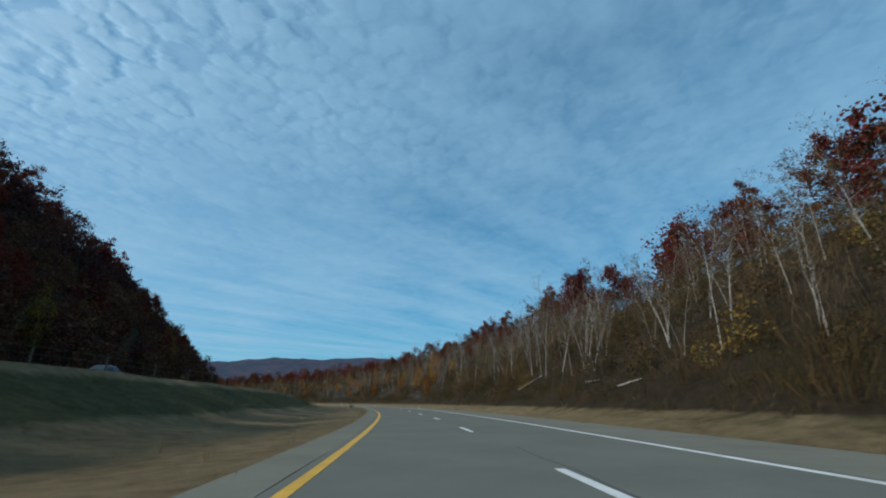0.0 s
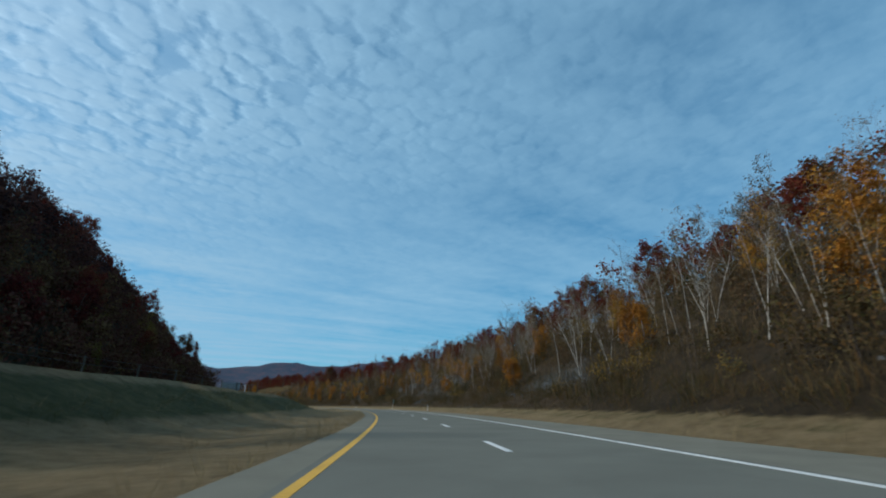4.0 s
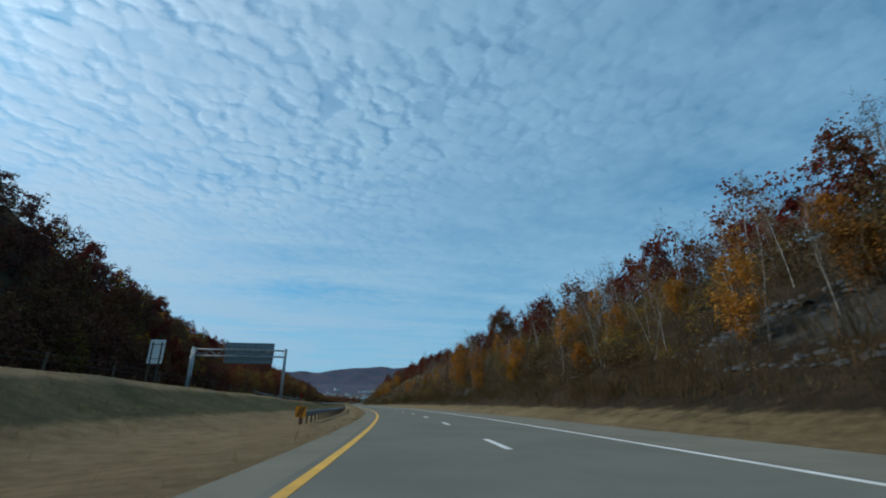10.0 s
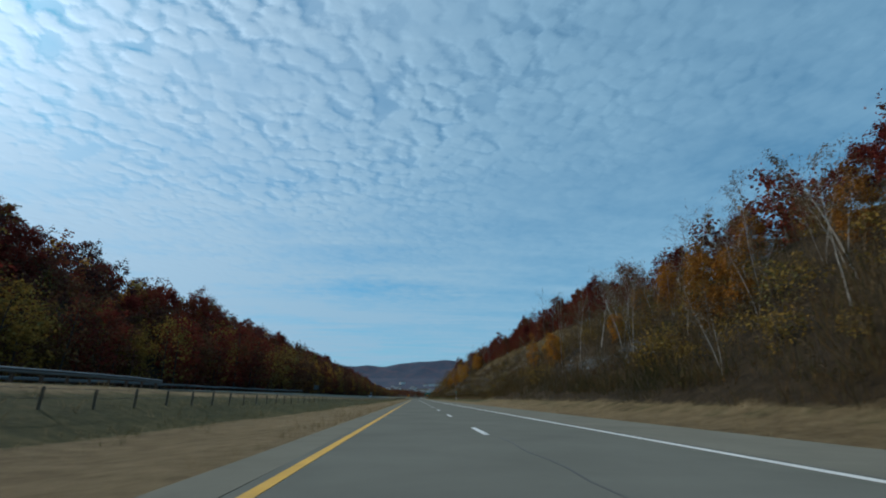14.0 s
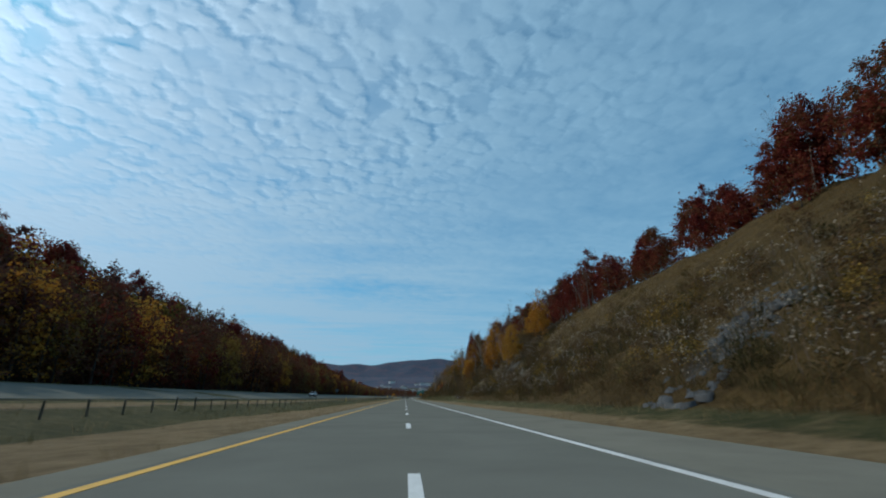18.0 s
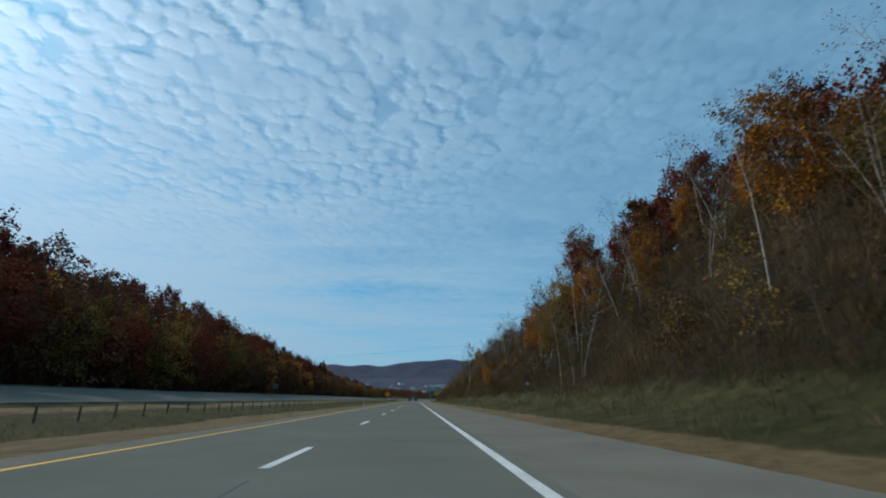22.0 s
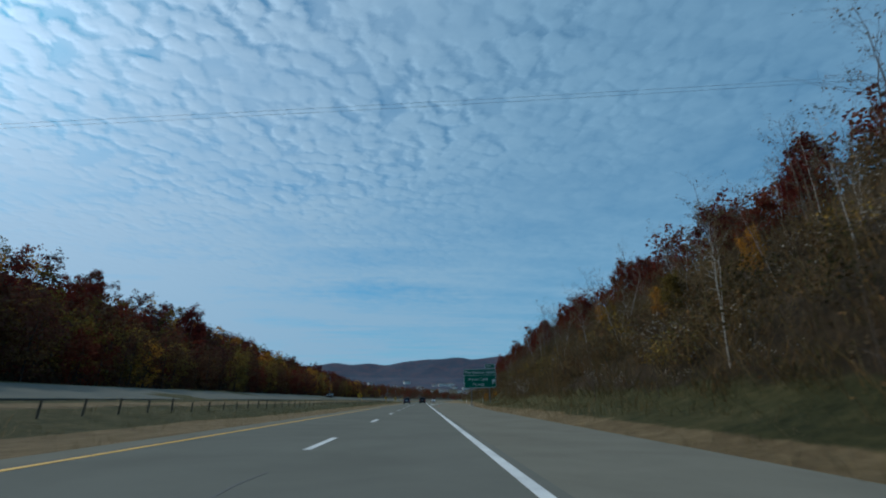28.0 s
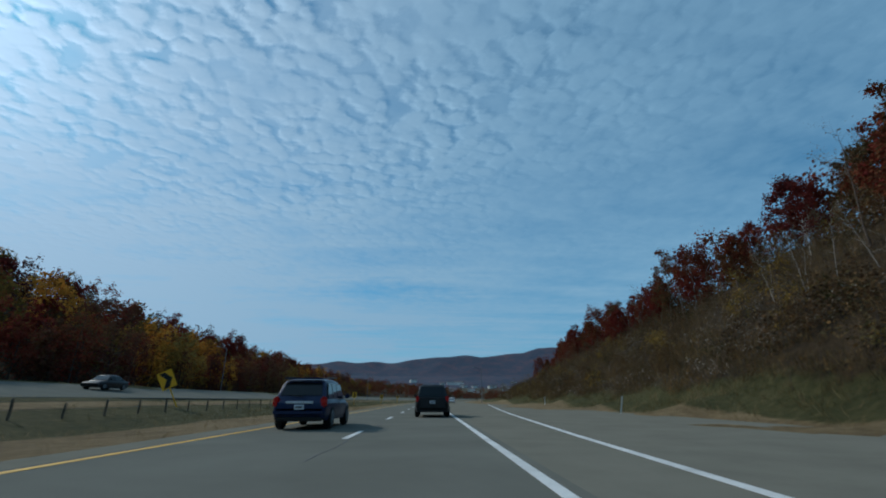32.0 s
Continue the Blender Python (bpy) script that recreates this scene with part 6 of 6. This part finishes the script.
    for sx in (-1, 1):
        for y in (L * 0.19, L * 0.8):
            bm = bmesh.new()
            bmesh.ops.create_cone(bm, cap_ends=True, segments=28, radius1=wr, radius2=wr, depth=0.24, matrix=Matrix.Translation((sx * (h - 0.1), y, wr)) @ Matrix.Rotation(radians(90), 4, "Y"))
            bmesh.ops.bevel(bm, geom=[e for e in bm.edges if len(e.link_faces) == 2 and any(len(f.verts) > 4 for f in e.link_faces)], offset=0.035, segments=2, affect="EDGES")
            tyre = part("tyre", bm, M["rubber"], ob)
            bm = bmesh.new()
            bmesh.ops.create_cone(bm, cap_ends=True, segments=20, radius1=wr * 0.66, radius2=wr * 0.6, depth=0.03, matrix=Matrix.Translation((sx * (h + 0.026), y, wr)) @ Matrix.Rotation(radians(90 * sx), 4, "Y"))
            rim = part("rim", bm, M["galv"], tyre)
            for k in range(5):
                q = Matrix.Translation((0, y, wr)) @ Matrix.Rotation(radians(72 * k), 4, "X")
                part("spoke", box(sx * (h + 0.045), 0, wr * 0.34, 0.025, 0.07, wr * 0.5, 0.008), M["galv"], tyre).matrix_local = q
            part("hub", tube((sx * (h + 0.03), y, wr), (sx * (h + 0.06), y, wr), 0.06, 0.045, 10), M["black"], tyre)
    return ob


car("suv", "dark blue crossover with red tail lamps and a chrome tailgate strip", at_road(END + 15.8, -2.15), M["paint_blue"], 4.77, 1.84, 1.68, "suv")
car("pickup_truck", "black pickup truck seen from behind, driving ahead", at_road(END + 26.8, 2.35), M["paint_black"], 5.4, 1.96, 1.86, "pickup")
car("sedan", "small dark car further along the road", at_road(END + 62, 2.6), M["paint_grey"], 4.5, 1.78, 1.44, "sedan")
car("sedan", "white car on the bend ahead", at_road(END + 128, 8.0), M["paint_white"], 4.6, 1.8, 1.45, "sedan")
for s, u, pm, nm in ((gone(0.0) + 52, -30.5, "paint_grey", "dark grey car on the opposite carriageway"), (gone(13.0) + 50, -31, "paint_black", "black car on the opposite carriageway"),
                     (gone(20.0) + 80, -27.8, "paint_silver", "silver car on the opposite carriageway"), (END + 50, -30.5, "paint_black", "dark saloon on the opposite carriageway")):
    x, y = place(s, u)
    car("sedan", nm, at_road(s, u, opp_z(s) + banked(s) * (-30.2 - u) / 6.25, 180), M[pm], 4.7, 1.8, 1.45, "sedan")

# concrete island and lamp columns where the exit parts
isl = tagged(new("traffic_island", ribbon("traffic_island", lambda q: ramp_line(q) + 6.3 - 0.02 * (q - 1095), lambda q: ramp_line(q) + 7.4, 0.15, END + 62, END + 92, M["concrete"], 2.0, 0.2)), "pale concrete kerb island at the exit", "kerb", kind="structure")
for s, u in ((END + 120, 15.5), (END + 150, -18.5), (END + 95, -40.0)):
    lp = thing("street_lamp", "slender grey lamp column with a curved arm", "street lamp", upright(s, u), "street lamps")
    part("column", tube((0, 0, -0.3), (0, 0, 8.6), 0.1, 0.06, 10), M["galv"], lp)
    part("arm", tube((0, 0, 8.55), (-1.7, 0, 9.0), 0.05, 0.035, 8), M["galv"], lp)
    part("lantern", box(-1.95, 0, 9.0, 0.6, 0.24, 0.12, 0.04), M["aluminium"], lp)

# a torn scrap lying on the shoulder
scrap = bmesh.new()
for k in range(7):
    for j in range(4):
        scrap.verts.new((-0.36 + 0.12 * k + 0.03 * math.sin(3 * j), -0.2 + 0.13 * j + 0.04 * math.sin(2.2 * k), 0.03 + 0.09 * abs(math.sin(1.7 * k + 1.1 * j))))
scrap.verts.ensure_lookup_table()
for k in range(6):
    for j in range(3):
        a = 4 * k + j
        scrap.faces.new([scrap.verts[i] for i in (a, a + 4, a + 5, a + 1)])
bmesh.ops.solidify(scrap, geom=scrap.faces[:], thickness=0.012)
rag = tagged(new("plastic_scrap"), "crumpled red plastic scrap lying on the shoulder", "litter")
rag.matrix_world = at_road(986.0, 5.0) @ Matrix.Diagonal((0.75, 0.75, 0.8, 1))
part("sheet", scrap, M["scrap_red"], rag)

# rubbish and a dark clump of weeds at the edge of the paving
for s, u, turn in ((792.0, 9.75, 20), (792.35, 9.95, 75)):
    lump = bmesh.new()
    bmesh.ops.create_icosphere(lump, subdivisions=2, radius=0.075)
    for v in lump.verts:
        v.co *= 0.8 + 0.35 * abs(math.sin(9 * v.co.x + 3 * turn) * math.cos(11 * v.co.y + turn))
        v.co.z = max(-0.08, v.co.z * 0.8)
    bag = thing("litter_bag", "crumpled white plastic bag lying in the verge grass", "litter", upright(s, u, 0, turn, 0.07), "litter bags")
    part("bag", lump, M["plate"], bag)
    part("knot", tube((0, 0, 0.08), (0.02, 0.01, 0.13), 0.03, 0.012, 7), M["plate"], bag)
bottle = thing("plastic_bottle", "pale plastic bottle lying in the grass below the bank", "litter", upright(696.5, 12.2, 0, 60, 0.12))
part("bottle", tube((-0.16, 0, 0), (0.1, 0, 0.02), 0.06, 0.06, 12), M["white_plastic"], bottle)
part("neck", tube((0.1, 0, 0.02), (0.2, 0, 0.03), 0.058, 0.02, 12), M["white_plastic"], bottle)
part("cap", tube((0.2, 0, 0.03), (0.23, 0, 0.032), 0.022, 0.022, 10), M["tail_red"], bottle)
clump = thing("weed_clump", "dark dry clump of weeds at the shoulder edge", "weeds", upright(110.5, -5.5))
for k in range(2):
    (_, _), (cv, cf) = bush(401 + k, 0.8, 0.6, 60, 40, 0.07, 0.012, 0.18)
    part("stalks", mesh_of("stalks", cv, cf, M["shrub_leaf" if k else "russet_brush"]), None, clump)

# fallen and leaning pale stems on the bank
for s, u, ln, tilt, turn in ((gone(0) + 31, 13.4, 5.5, 76, 65), (gone(0) + 38, 14.2, 4.5, 84, 100), (gone(1.0) + 24, 14.0, 7.5, 62, 80), (gone(10.5) + 26, 15.0, 5.0, 80, 80), (gone(11.5) + 20, 20.0, 4.0, 82, 60)):
    fl = thing("fallen_trunk", "pale fallen birch stem lying on the bank", "log", at_road(s, u, float(ground_z(s, u)[0]) + 0.25, turn) @ pose(0, 0, 0, tilt, 0, 0), "fallen stems")
    b = Build()
    b.tube([(0, 0, -0.5), (0.05, 0.1, ln * 0.4), (0.0, -0.1, ln * 0.75), (0.1, 0.1, ln)], [0.09, 0.075, 0.05, 0.015], 7)
    part("stem", mesh_of("stem", *b.arrays(), M["birch_bark"], None, True), None, fl)
    b = Build()
    for k in range(4):
        z = ln * (0.45 + 0.13 * k)
        b.tube([(0, 0, z), (0.4 * (-1) ** k, 0.2, z + 0.7)], [0.03, 0.006], 4)
    part("branches", mesh_of("branches", *b.arrays(), M["birch_bark"]), None, fl)


# ---- the town across the valley ----
def house(m, w, d, h):
    ob = thing("house", "small pale house with a grey gabled roof across the valley", "house", m, "valley houses")
    part("wall", box(0, 0, h / 2 - 1, w, d, h + 2), M["house_wall"], ob)
    bm = bmesh.new()
    q = [bm.verts.new(p) for p in ((-w / 2 - 0.4, -d / 2 - 0.4, h), (w / 2 + 0.4, -d / 2 - 0.4, h), (w / 2 + 0.4, d / 2 + 0.4, h), (-w / 2 - 0.4, d / 2 + 0.4, h), (-w / 2 - 0.4, 0, h + d * 0.35), (w / 2 + 0.4, 0, h + d * 0.35))]
    for f in ((0, 1, 5, 4), (2, 3, 4, 5), (0, 4, 3), (1, 2, 5), (0, 3, 2, 1)):
        bm.faces.new([q[i] for i in f])
    part("roof", bm, M["house_roof"], ob)
    for k in (-1, 1):
        part("window", box(k * w * 0.25, -d / 2 - 0.03, h * 0.55, 1.4, 0.1, 1.6), M["glass"], ob)
    return ob


rh = random.Random(8)
first = None
for k in range(46):
    dy = rh.uniform(1750, 2500)
    dx = rh.gauss(0.02, 0.07) * dy if k % 3 else rh.uniform(-0.06, 0.02) * dy
    x, y = float(mid_x) + dx, float(mid_y) + dy
    m = pose(x, y, float(far_z(np.array(x), np.array(y))), 0, 0, rh.uniform(-30, 30))
    if first is None:
        first = house(m, 13, 9, 6)
    else:
        c = copy_thing(first, m)
        g = rh.uniform(0.9, 1.9)
        c.matrix_world = m @ Matrix.Diagonal((g * rh.uniform(0.8, 1.8), g, g, 1))
for dx in (-170, -120, 40):
    x, y = float(mid_x) + dx, float(mid_y) + 1950
    ob = thing("warehouse", "long low white warehouse in the valley", "warehouse", pose(x, y, float(far_z(np.array(x), np.array(y))), 0, 0, 4), "warehouses")
    part("wall", box(0, 0, 4, 70, 30, 10, 0.2), M["paint_white"], ob)
    part("roof", box(0, 0, 9.3, 71, 31, 0.6, 0.1), M["house_wall"], ob)
    for k in range(5):
        part("dock_door", box(-26 + 13 * k, -15.1, 2.6, 4.5, 0.2, 5), M["paint_grey"], ob)
